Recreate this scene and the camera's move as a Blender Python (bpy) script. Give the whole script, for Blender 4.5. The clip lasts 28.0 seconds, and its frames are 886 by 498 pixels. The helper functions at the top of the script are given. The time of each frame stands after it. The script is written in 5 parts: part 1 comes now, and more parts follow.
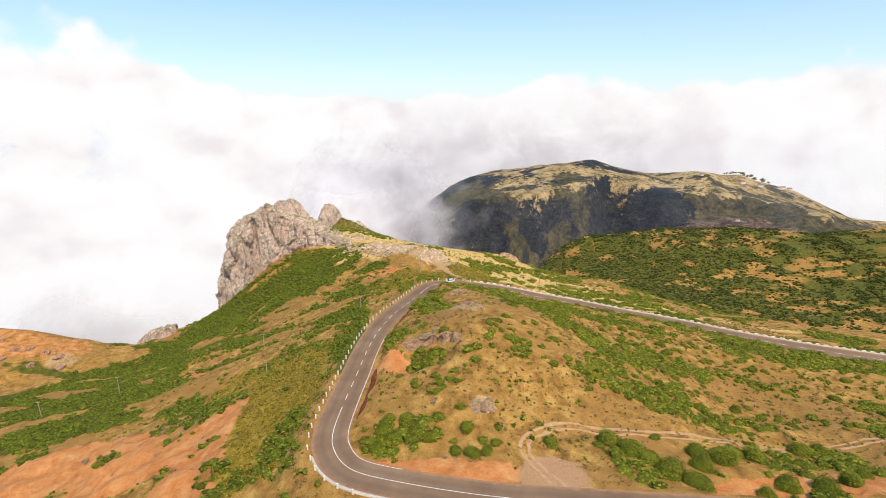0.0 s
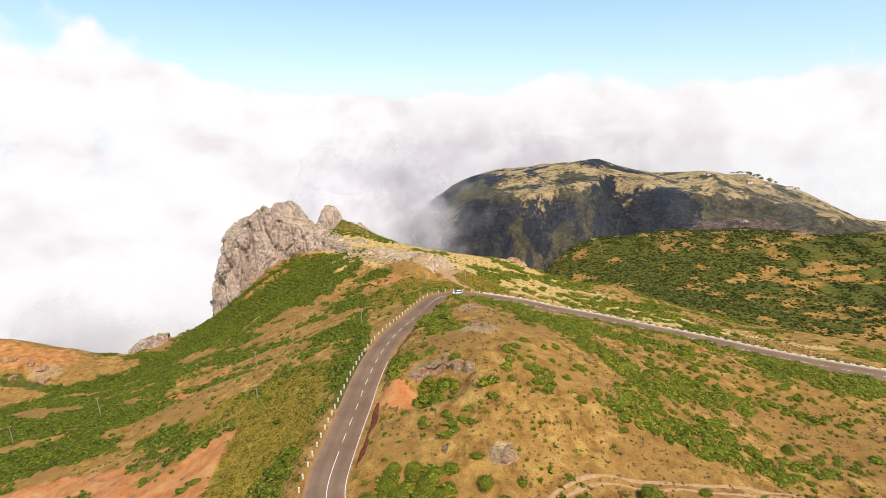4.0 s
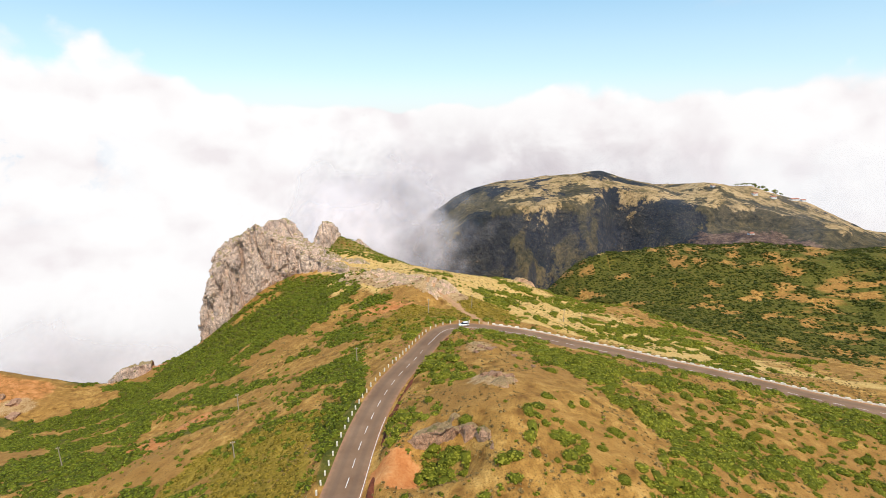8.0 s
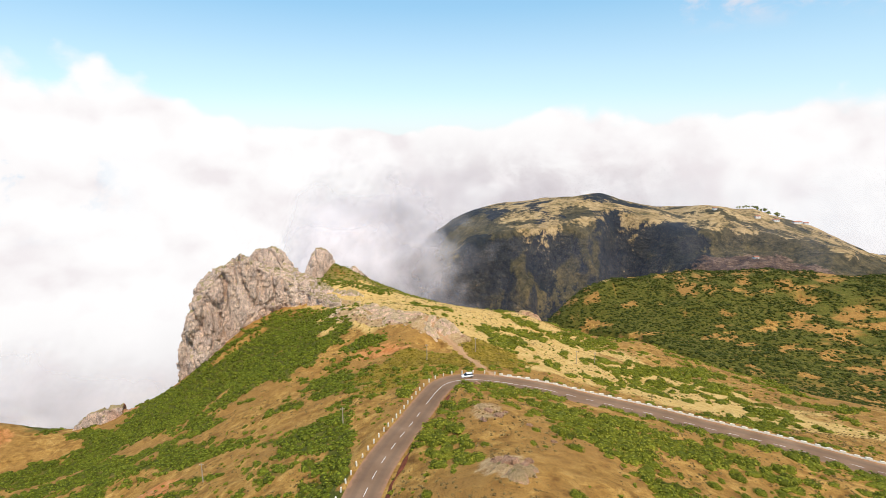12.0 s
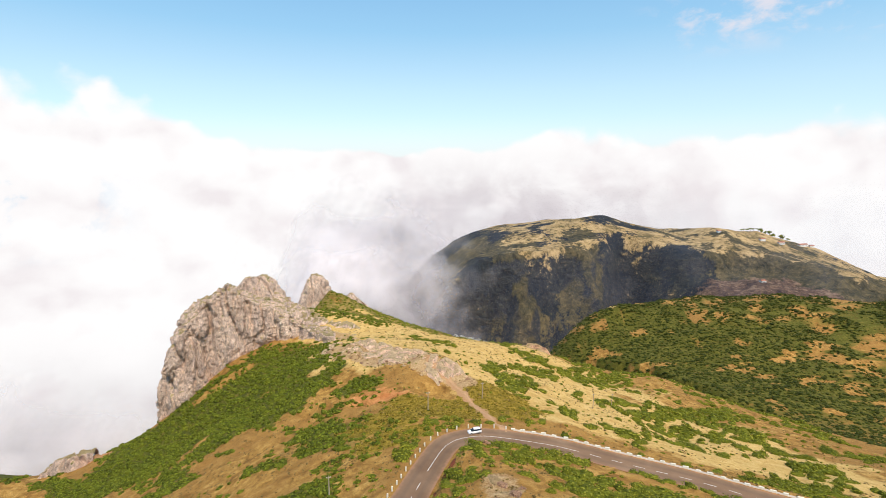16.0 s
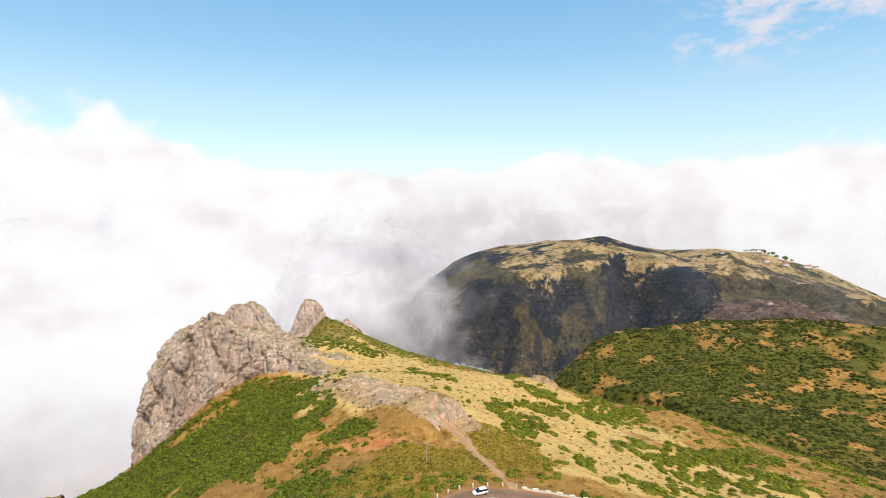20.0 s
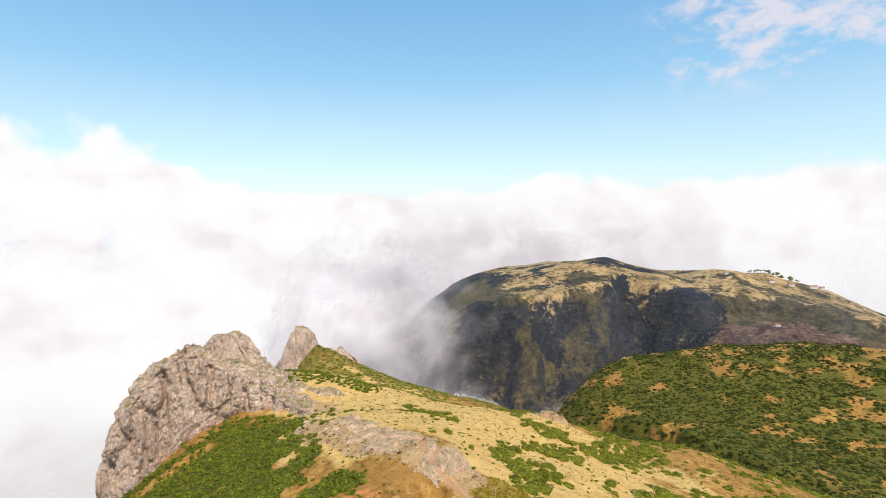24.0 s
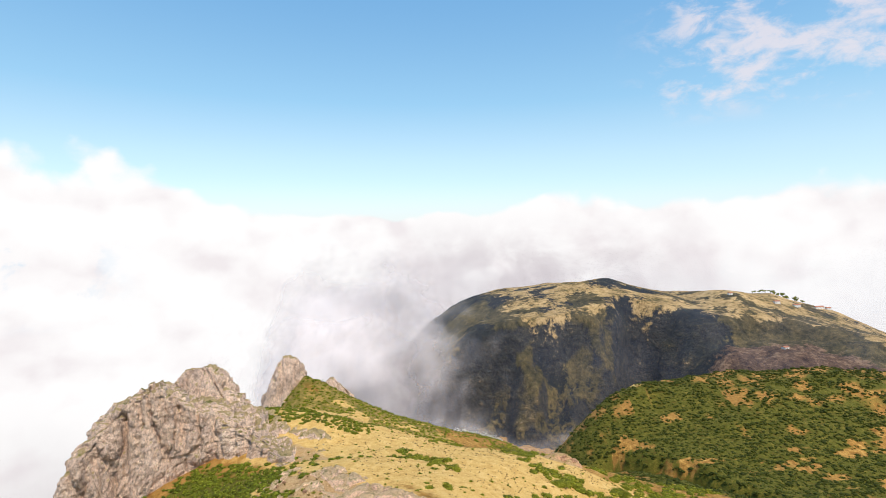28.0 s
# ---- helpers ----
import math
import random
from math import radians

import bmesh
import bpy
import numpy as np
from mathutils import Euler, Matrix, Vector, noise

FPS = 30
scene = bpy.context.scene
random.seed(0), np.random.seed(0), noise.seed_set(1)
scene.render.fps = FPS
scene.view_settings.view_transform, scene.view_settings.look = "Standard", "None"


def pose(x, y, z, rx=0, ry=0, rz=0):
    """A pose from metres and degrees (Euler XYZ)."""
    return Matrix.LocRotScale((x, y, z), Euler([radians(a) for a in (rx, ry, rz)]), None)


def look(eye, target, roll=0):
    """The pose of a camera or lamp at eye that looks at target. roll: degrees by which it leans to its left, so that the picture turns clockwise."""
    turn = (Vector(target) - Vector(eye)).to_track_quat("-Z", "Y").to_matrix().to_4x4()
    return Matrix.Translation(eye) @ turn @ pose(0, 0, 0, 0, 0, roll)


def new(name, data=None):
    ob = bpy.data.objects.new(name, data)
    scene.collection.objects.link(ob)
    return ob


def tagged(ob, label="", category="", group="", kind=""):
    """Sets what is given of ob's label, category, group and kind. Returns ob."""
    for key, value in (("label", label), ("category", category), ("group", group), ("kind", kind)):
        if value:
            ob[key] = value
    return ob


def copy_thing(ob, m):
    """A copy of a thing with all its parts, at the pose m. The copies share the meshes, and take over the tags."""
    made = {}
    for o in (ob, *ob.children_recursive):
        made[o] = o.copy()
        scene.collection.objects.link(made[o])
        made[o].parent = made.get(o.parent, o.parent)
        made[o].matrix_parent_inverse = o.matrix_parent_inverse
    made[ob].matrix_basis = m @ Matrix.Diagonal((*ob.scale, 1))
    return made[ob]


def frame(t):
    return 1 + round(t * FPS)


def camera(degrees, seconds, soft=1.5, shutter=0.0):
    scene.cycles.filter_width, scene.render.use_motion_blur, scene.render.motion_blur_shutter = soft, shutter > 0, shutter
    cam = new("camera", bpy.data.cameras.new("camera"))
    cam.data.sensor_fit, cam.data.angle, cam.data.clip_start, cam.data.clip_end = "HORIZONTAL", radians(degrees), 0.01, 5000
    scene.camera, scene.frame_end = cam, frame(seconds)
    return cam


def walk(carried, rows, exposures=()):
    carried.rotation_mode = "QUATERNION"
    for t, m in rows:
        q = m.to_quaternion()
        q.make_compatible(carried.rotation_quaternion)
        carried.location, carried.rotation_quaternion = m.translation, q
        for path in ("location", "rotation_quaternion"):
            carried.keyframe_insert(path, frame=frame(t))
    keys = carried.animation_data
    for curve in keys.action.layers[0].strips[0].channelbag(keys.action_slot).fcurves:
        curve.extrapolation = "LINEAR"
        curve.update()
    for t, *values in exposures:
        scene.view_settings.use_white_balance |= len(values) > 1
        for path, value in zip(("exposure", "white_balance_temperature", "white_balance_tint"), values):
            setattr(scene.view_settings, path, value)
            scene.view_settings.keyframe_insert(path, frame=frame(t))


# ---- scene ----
cam = camera(84.05, 28.0, soft=0.5)
walk(cam, [
    (0, pose(0.00, 0.00, 70.00, 74.21, -0.05, -0.00)),
    (1, pose(-0.48, 4.03, 69.96, 74.10, -0.09, 0.07)),
    (2, pose(-1.03, 8.13, 69.92, 74.05, -0.13, 0.10)),
    (3, pose(-1.66, 12.37, 69.89, 74.04, -0.11, 0.17)),
    (3.5, pose(-1.99, 14.54, 69.89, 74.04, -0.10, 0.20)),
    (4.5, pose(-2.67, 19.37, 69.94, 74.03, -0.08, 0.24)),
    (5.5, pose(-3.35, 24.19, 69.99, 74.01, -0.05, 0.28)),
    (6, pose(-3.52, 26.85, 70.05, 74.05, -0.03, 0.27)),
    (6.5, pose(-3.66, 29.54, 70.11, 74.38, -0.02, 0.26)),
    (7, pose(-3.78, 32.29, 70.18, 74.71, -0.01, 0.27)),
    (8, pose(-3.95, 37.91, 70.35, 75.32, 0.03, 0.28)),
    (9, pose(-4.09, 43.69, 70.54, 75.94, 0.08, 0.24)),
    (10, pose(-4.26, 49.54, 70.75, 76.55, 0.09, 0.22)),
    (11, pose(-4.47, 55.35, 70.95, 77.11, 0.00, 0.17)),
    (12, pose(-4.71, 61.06, 71.15, 77.72, -0.09, 0.15)),
    (12.5, pose(-4.85, 63.86, 71.24, 78.04, -0.12, 0.15)),
    (13.5, pose(-5.15, 68.97, 71.35, 78.64, -0.13, 0.14)),
    (14.5, pose(-5.46, 74.08, 71.46, 79.23, -0.13, 0.14)),
    (15, pose(-5.60, 76.43, 71.48, 79.56, -0.16, 0.14)),
    (16, pose(-5.83, 81.04, 71.50, 80.16, -0.16, 0.19)),
    (17, pose(-5.97, 85.51, 71.48, 80.83, -0.10, 0.25)),
    (18, pose(-6.04, 89.89, 71.40, 81.40, -0.09, 0.26)),
    (19, pose(-6.05, 94.31, 71.26, 82.00, -0.13, 0.15)),
    (20, pose(-6.05, 98.84, 71.05, 82.58, -0.10, 0.14)),
    (21, pose(-6.06, 103.52, 70.80, 83.21, -0.05, 0.16)),
    (21.5, pose(-6.05, 105.92, 70.67, 83.52, -0.04, 0.17)),
    (22.5, pose(-6.00, 111.23, 70.44, 84.13, 0.02, 0.14)),
    (23.5, pose(-5.94, 116.53, 70.21, 84.74, 0.07, 0.11)),
    (24, pose(-5.89, 119.38, 70.10, 85.03, 0.11, 0.06)),
    (25, pose(-5.80, 125.16, 69.86, 85.65, 0.19, 0.03)),
    (26, pose(-5.72, 131.02, 69.63, 86.28, 0.27, -0.06)),
    (27, pose(-5.67, 136.91, 69.38, 86.90, 0.33, -0.09)),
    (28, pose(-5.64, 142.80, 69.13, 87.51, 0.40, -0.13)),
])

# ---- light ----
SUN_AZ, SUN_EL = 152.0, 59.0  # degrees clockwise from the line of flight, and above the horizon
scene.view_settings.exposure = 0.1
world = bpy.data.worlds.new("sky")
scene.world = world
world.use_nodes = True


class Nodes:
    """A short way to add nodes to a tree: sockets are linked, values are set."""

    def __init__(self, tree):
        self.tree = tree

    def add(self, kind, inputs=()):
        n = self.tree.nodes.new(kind)
        for k, v in dict(inputs).items():
            if isinstance(v, bpy.types.NodeSocket):
                self.tree.links.new(v, n.inputs[k])
            else:
                n.inputs[k].default_value = v
        return n

    def math(self, op, a, b=0.0, c=0.0):
        n = self.tree.nodes.new("ShaderNodeMath")
        n.operation = op
        for i, v in enumerate((a, b, c)):
            if isinstance(v, bpy.types.NodeSocket):
                self.tree.links.new(v, n.inputs[i])
            else:
                n.inputs[i].default_value = v
        return n.outputs[0]

    def step(self, v, lo, hi, a=0.0, b=1.0):
        n = self.add("ShaderNodeMapRange", {"Value": v, "From Min": lo, "From Max": hi, "To Min": a, "To Max": b})
        n.interpolation_type = "SMOOTHSTEP"
        return n.outputs[0]

    def noise(self, vec, scale, detail=4.0, rough=0.5, warp=0.0):
        return self.add("ShaderNodeTexNoise", {"Vector": vec, "Scale": scale, "Detail": detail, "Roughness": rough, "Distortion": warp}).outputs[0]

    def mix(self, fac, a, b, mode="MIX"):
        n = self.tree.nodes.new("ShaderNodeMix")
        n.data_type, n.blend_type = "RGBA", mode
        for i, v in ((0, fac), (6, a), (7, b)):
            if isinstance(v, bpy.types.NodeSocket):
                self.tree.links.new(v, n.inputs[i])
            else:
                n.inputs[i].default_value = (*v, 1) if isinstance(v, tuple) else v
        return n.outputs[2]

    def ramp(self, fac, stops):
        n = self.add("ShaderNodeValToRGB", {"Fac": fac})
        e = n.color_ramp.elements
        while len(e) < len(stops):
            e.new(0.5)
        for el, (p, c) in zip(e, stops):
            el.position = p
            el.color = (*c, 1) if isinstance(c, tuple) else (c, c, c, 1)
        return n.outputs[0]

    def attribute(self, name):
        n = self.tree.nodes.new("ShaderNodeAttribute")
        n.attribute_name = name
        return n.outputs["Fac"]

    def bump(self, height, strength, distance):
        return self.add("ShaderNodeBump", {"Height": height, "Strength": strength, "Distance": distance}).outputs[0]


def build_sky():
    t = world.node_tree
    t.nodes.clear()
    g = Nodes(t)
    out = g.add("ShaderNodeOutputWorld")
    sky = g.add("ShaderNodeTexSky")
    sky.sky_type, sky.sun_disc = "NISHITA", False
    sky.sun_elevation, sky.sun_rotation, sky.altitude = radians(SUN_EL), radians(SUN_AZ), 1000.0
    sky.air_density, sky.dust_density, sky.ozone_density = 1.0, 0.5, 1.0
    tc = g.add("ShaderNodeTexCoord")
    d = g.add("ShaderNodeVectorMath", {0: tc.outputs["Generated"]})
    d.operation = "NORMALIZE"
    d = d.outputs[0]
    xyz = g.add("ShaderNodeSeparateXYZ", {0: d})
    x, y, z = xyz.outputs
    around = g.math("MULTIPLY_ADD", g.math("ARCTAN2", x, y), 0.15915, 0.5)
    # how high the heaped clouds stand over the horizon, round the sky
    height = g.math("MULTIPLY", g.ramp(around, [(0.0, 0.5), (0.25, 0.75), (0.36, 0.95), (0.383, 0.86), (0.402, 0.80), (0.416, 0.66), (0.430, 0.30), (0.46, 0.16), (0.515, 0.16), (0.532, 0.40), (0.548, 0.42), (0.562, 0.24), (0.572, 0.36), (0.590, 0.34), (0.602, 0.56), (0.617, 0.80), (0.64, 1.0), (0.75, 0.7), (1.0, 0.5)]), 0.2)
    flat = g.add("ShaderNodeMapping", {"Vector": d, "Scale": (1.0, 1.0, 1.25), "Location": (0.35, 0.1, 0.0)}).outputs[0]
    lit = g.add("ShaderNodeMapping", {"Vector": d, "Scale": (1.0, 1.0, 1.25), "Location": (0.322, 0.1, -0.042)}).outputs[0]

    def billows(v):
        """Rounded heads of cloud, large and small."""
        bent = g.mix(0.10, v, g.add("ShaderNodeTexNoise", {"Vector": v, "Scale": 9.0, "Detail": 4.0}).outputs[1])
        total = g.math("MULTIPLY", g.noise(v, 5.0, 6.0, 0.55, 0.2), 0.55)
        for scale, weight in ((9.0, 0.34), (21.0, 0.17)):
            puff = g.add("ShaderNodeTexVoronoi", {"Vector": bent, "Scale": scale})
            puff.feature = "SMOOTH_F1"
            puff.inputs["Smoothness"].default_value = 0.7
            total = g.math("MULTIPLY_ADD", g.math("SUBTRACT", 0.75, puff.outputs[0]), weight, total)
        return total
    billow, beyond = billows(flat), billows(lit)
    rise = g.math("DIVIDE", z, height)
    heap = g.math("SUBTRACT", g.math("MULTIPLY_ADD", billow, 2.1, -0.05), rise)
    cover = g.step(heap, 0.0, 0.30)
    # thin high streaks
    slant = g.add("ShaderNodeMapping", {"Vector": d, "Rotation": (0.0, 0.45, 0.0), "Scale": (1.0, 1.0, 1.9), "Location": (0.12, 0.0, 0.05)}).outputs[0]
    aloft = g.math("MULTIPLY", g.step(around, 0.552, 0.578), g.math("MULTIPLY", g.step(z, 0.17, 0.235), g.step(z, 0.52, 0.36)))
    streak = g.math("MULTIPLY", g.step(g.math("MULTIPLY_ADD", g.noise(slant, 16.0, 6.0, 0.62, 0.3), 0.45, g.math("MULTIPLY", g.noise(slant, 5.5, 3.0, 0.5, 0.2), 0.55)), 0.475, 0.60), aloft)
    # light and shade of the heaps, and lilac-grey fog low down in the valleys
    relief = g.math("MULTIPLY_ADD", g.math("SUBTRACT", billow, beyond), 1.3, g.math("MULTIPLY_ADD", g.noise(flat, 3.2, 4.0, 0.5, 0.2), 0.45, 0.36))
    tone = g.ramp(relief, [(0.30, (0.88, 0.83, 0.845)), (0.46, (0.96, 0.93, 0.935)), (0.60, (1.0, 0.985, 0.985))])
    low = g.step(g.math("MULTIPLY_ADD", g.noise(flat, 4.0, 4.0, 0.5), 0.25, z), -0.10, -0.48)
    tone = g.mix(low, tone, g.mix(g.noise(flat, 7.0, 5.0, 0.55), (0.44, 0.41, 0.42), (0.70, 0.66, 0.67)))
    shade = g.math("MULTIPLY", g.math("MULTIPLY", g.step(around, 0.465, 0.505), g.step(around, 0.60, 0.545)), g.step(z, 0.05, -0.10))
    tone = g.mix(g.math("MULTIPLY", shade, g.step(g.noise(flat, 6.0, 5.0, 0.6, 0.3), 0.30, 0.62)), tone, (0.69, 0.635, 0.66))
    # sea and lower cloud seen in gaps between the heaps
    gap = g.math("MULTIPLY", g.step(g.noise(flat, 9.0, 5.0, 0.6, 0.3), 0.52, 0.64), g.math("MULTIPLY", g.step(around, 0.415, 0.388), g.math("MULTIPLY", g.step(z, 0.0, -0.035), g.step(z, -0.17, -0.09))))
    tone = g.mix(g.math("MULTIPLY", gap, 0.75), tone, (0.58, 0.76, 0.92))
    blue = g.mix(1.0, sky.outputs[0], (0.15, 0.19, 0.19), "MULTIPLY")
    soft_blue = g.ramp(g.step(z, -0.02, 0.5), [(0.0, (0.70, 0.82, 0.90)), (0.22, (0.56, 0.75, 0.87)), (0.5, (0.33, 0.60, 0.83)), (1.0, (0.17, 0.42, 0.75))])
    a = g.add("ShaderNodeBackground", {"Color": g.mix(0.72, blue, soft_blue), "Strength": 1.0})
    b = g.add("ShaderNodeBackground", {"Color": tone, "Strength": 0.95})
    c = g.add("ShaderNodeBackground", {"Color": (0.97, 0.975, 1.0, 1.0), "Strength": 0.85})
    m = g.add("ShaderNodeMixShader", {0: g.math("MULTIPLY", g.step(z, 0.10, -0.01), 0.7), 1: a.outputs[0], 2: c.outputs[0]})
    e = g.add("ShaderNodeBackground", {"Color": (1.0, 0.89, 0.91, 1.0), "Strength": 0.86})
    m = g.add("ShaderNodeMixShader", {0: g.math("MULTIPLY", streak, 0.7), 1: m.outputs[0], 2: e.outputs[0]})
    m = g.add("ShaderNodeMixShader", {0: cover, 1: m.outputs[0], 2: b.outputs[0]})
    t.links.new(m.outputs[0], out.inputs[0])


build_sky()
sun = new("sun", bpy.data.lights.new("sun", "SUN"))
sun.data.energy, sun.data.angle, sun.data.color = 4.2, radians(0.6), (1.0, 0.865, 0.70)
sun.matrix_world = look((0, 0, 0), (-math.sin(radians(SUN_AZ)) * math.cos(radians(SUN_EL)), -math.cos(radians(SUN_AZ)) * math.cos(radians(SUN_EL)), -math.sin(radians(SUN_EL))))


# ---- materials ----
def material(name, **_):
    m = bpy.data.materials.new(name)
    m.use_nodes = True
    m.node_tree.nodes.clear()
    return m, Nodes(m.node_tree)


def finish(m, g, colour, rough=0.9, normal=None, metal=0.0):
    inputs = {"Base Color": colour if isinstance(colour, bpy.types.NodeSocket) else (*colour, 1), "Roughness": rough, "Metallic": metal}
    if normal:
        inputs["Normal"] = normal
    if rough > 0.85:
        inputs["Specular IOR Level"] = 0.15
    b = g.add("ShaderNodeBsdfPrincipled", inputs)
    out = g.add("ShaderNodeOutputMaterial", {"Surface": b.outputs[0]})
    return m


def simple(name, colour, rough=0.8, grain=0.2, scale=6.0, metal=0.0):
    m, g = material(name)
    p = g.add("ShaderNodeTexCoord").outputs["Object"]
    n = g.noise(p, scale, 5.0, 0.6)
    c = g.ramp(n, [(0.3, tuple(v * (1 - grain) for v in colour)), (0.7, tuple(min(1, v * (1 + grain)) for v in colour))])
    return finish(m, g, c, rough, g.bump(n, 0.3, 0.02), metal)


def make_ground():
    m, g = material("hillside")
    p = g.add("ShaderNodeTexCoord").outputs["Object"]
    broad, mid, fine = g.noise(p, 0.035, 5.0, 0.6), g.noise(p, 0.28, 5.0, 0.62, 0.4), g.noise(p, 1.9, 4.0, 0.65)
    lying = g.add("ShaderNodeMapping", {"Vector": p, "Rotation": (0, 0, 0.5), "Scale": (1.0, 0.28, 1.0)}).outputs[0]
    blades = g.noise(lying, 2.6, 4.0, 0.7)
    straw = g.ramp(mid, [(0.28, (0.150, 0.066, 0.015)), (0.42, (0.30, 0.150, 0.034)), (0.56, (0.46, 0.250, 0.062)), (0.74, (0.68, 0.415, 0.120))])
    straw = g.mix(g.step(broad, 0.42, 0.66), straw, g.mix(mid, (0.22, 0.102, 0.026), (0.47, 0.250, 0.066)))
    straw = g.mix(g.step(blades, 0.55, 0.75, 0.0, 0.4), straw, (0.24, 0.13, 0.034))
    straw = g.mix(g.step(fine, 0.54, 0.68, 0.0, 0.5), straw, (0.25, 0.14, 0.034))
    straw = g.mix(g.step(g.noise(p, 0.75, 5.0, 0.7), 0.58, 0.72, 0.0, 0.55), straw, g.mix(fine, (0.20, 0.13, 0.032), (0.34, 0.23, 0.055)))
    straw = g.mix(g.step(g.noise(p, 3.6, 3.0, 0.75), 0.54, 0.63, 0.0, 0.75), straw, (0.13, 0.075, 0.022))
    red = g.ramp(g.math("ADD", g.math("MULTIPLY", mid, 0.7), g.math("MULTIPLY", fine, 0.3)), [(0.3, (0.34, 0.12, 0.036)), (0.44, (0.51, 0.185, 0.056)), (0.56, (0.58, 0.25, 0.085)), (0.70, (0.64, 0.36, 0.15))])
    green = g.ramp(g.math("ADD", g.math("MULTIPLY", mid, 0.55), g.math("MULTIPLY", fine, 0.45)), [(0.36, (0.040, 0.048, 0.008)), (0.5, (0.088, 0.094, 0.013)), (0.64, (0.21, 0.155, 0.030))])
    heath = g.ramp(g.math("ADD", g.math("MULTIPLY", mid, 0.5), g.math("MULTIPLY", fine, 0.5)), [(0.36, (0.12, 0.088, 0.012)), (0.5, (0.27, 0.18, 0.022)), (0.64, (0.42, 0.28, 0.045))])
    stone = g.ramp(g.math("ADD", g.math("MULTIPLY", mid, 0.4), g.math("MULTIPLY", fine, 0.6)), [(0.36, (0.25, 0.145, 0.065)), (0.5, (0.44, 0.28, 0.135)), (0.66, (0.58, 0.42, 0.22))])
    dust = g.mix(fine, (0.38, 0.20, 0.095), (0.52, 0.30, 0.15))
    jag = g.math("MULTIPLY_ADD", g.math("ADD", mid, fine), 0.5, -0.5)

    def patch(name, base, over, lo, hi):
        return g.mix(g.step(g.math("ADD", g.attribute(name), jag), lo, hi), base, over)
    sand = g.ramp(g.math("ADD", g.math("MULTIPLY", mid, 0.5), g.math("MULTIPLY", fine, 0.5)), [(0.34, (0.42, 0.24, 0.065)), (0.5, (0.60, 0.385, 0.125)), (0.66, (0.72, 0.51, 0.21))])
    c = patch("sand", straw, sand, 0.0, 0.75)
    c = patch("red", c, red, 0.28, 0.5)
    c = patch("gravel", c, stone, 0.25, 0.6)
    c = patch("heath", c, heath, 0.3, 0.55)
    c = patch("green", c, green, 0.62, 0.88)
    c = patch("path", c, dust, 0.35, 0.6)
    h = g.math("ADD", g.math("MULTIPLY", mid, 0.8), g.math("ADD", g.math("MULTIPLY", fine, 0.35), g.math("MULTIPLY", blades, 0.08)))
    return finish(m, g, c, 0.96, g.bump(h, 0.8, 1.1))


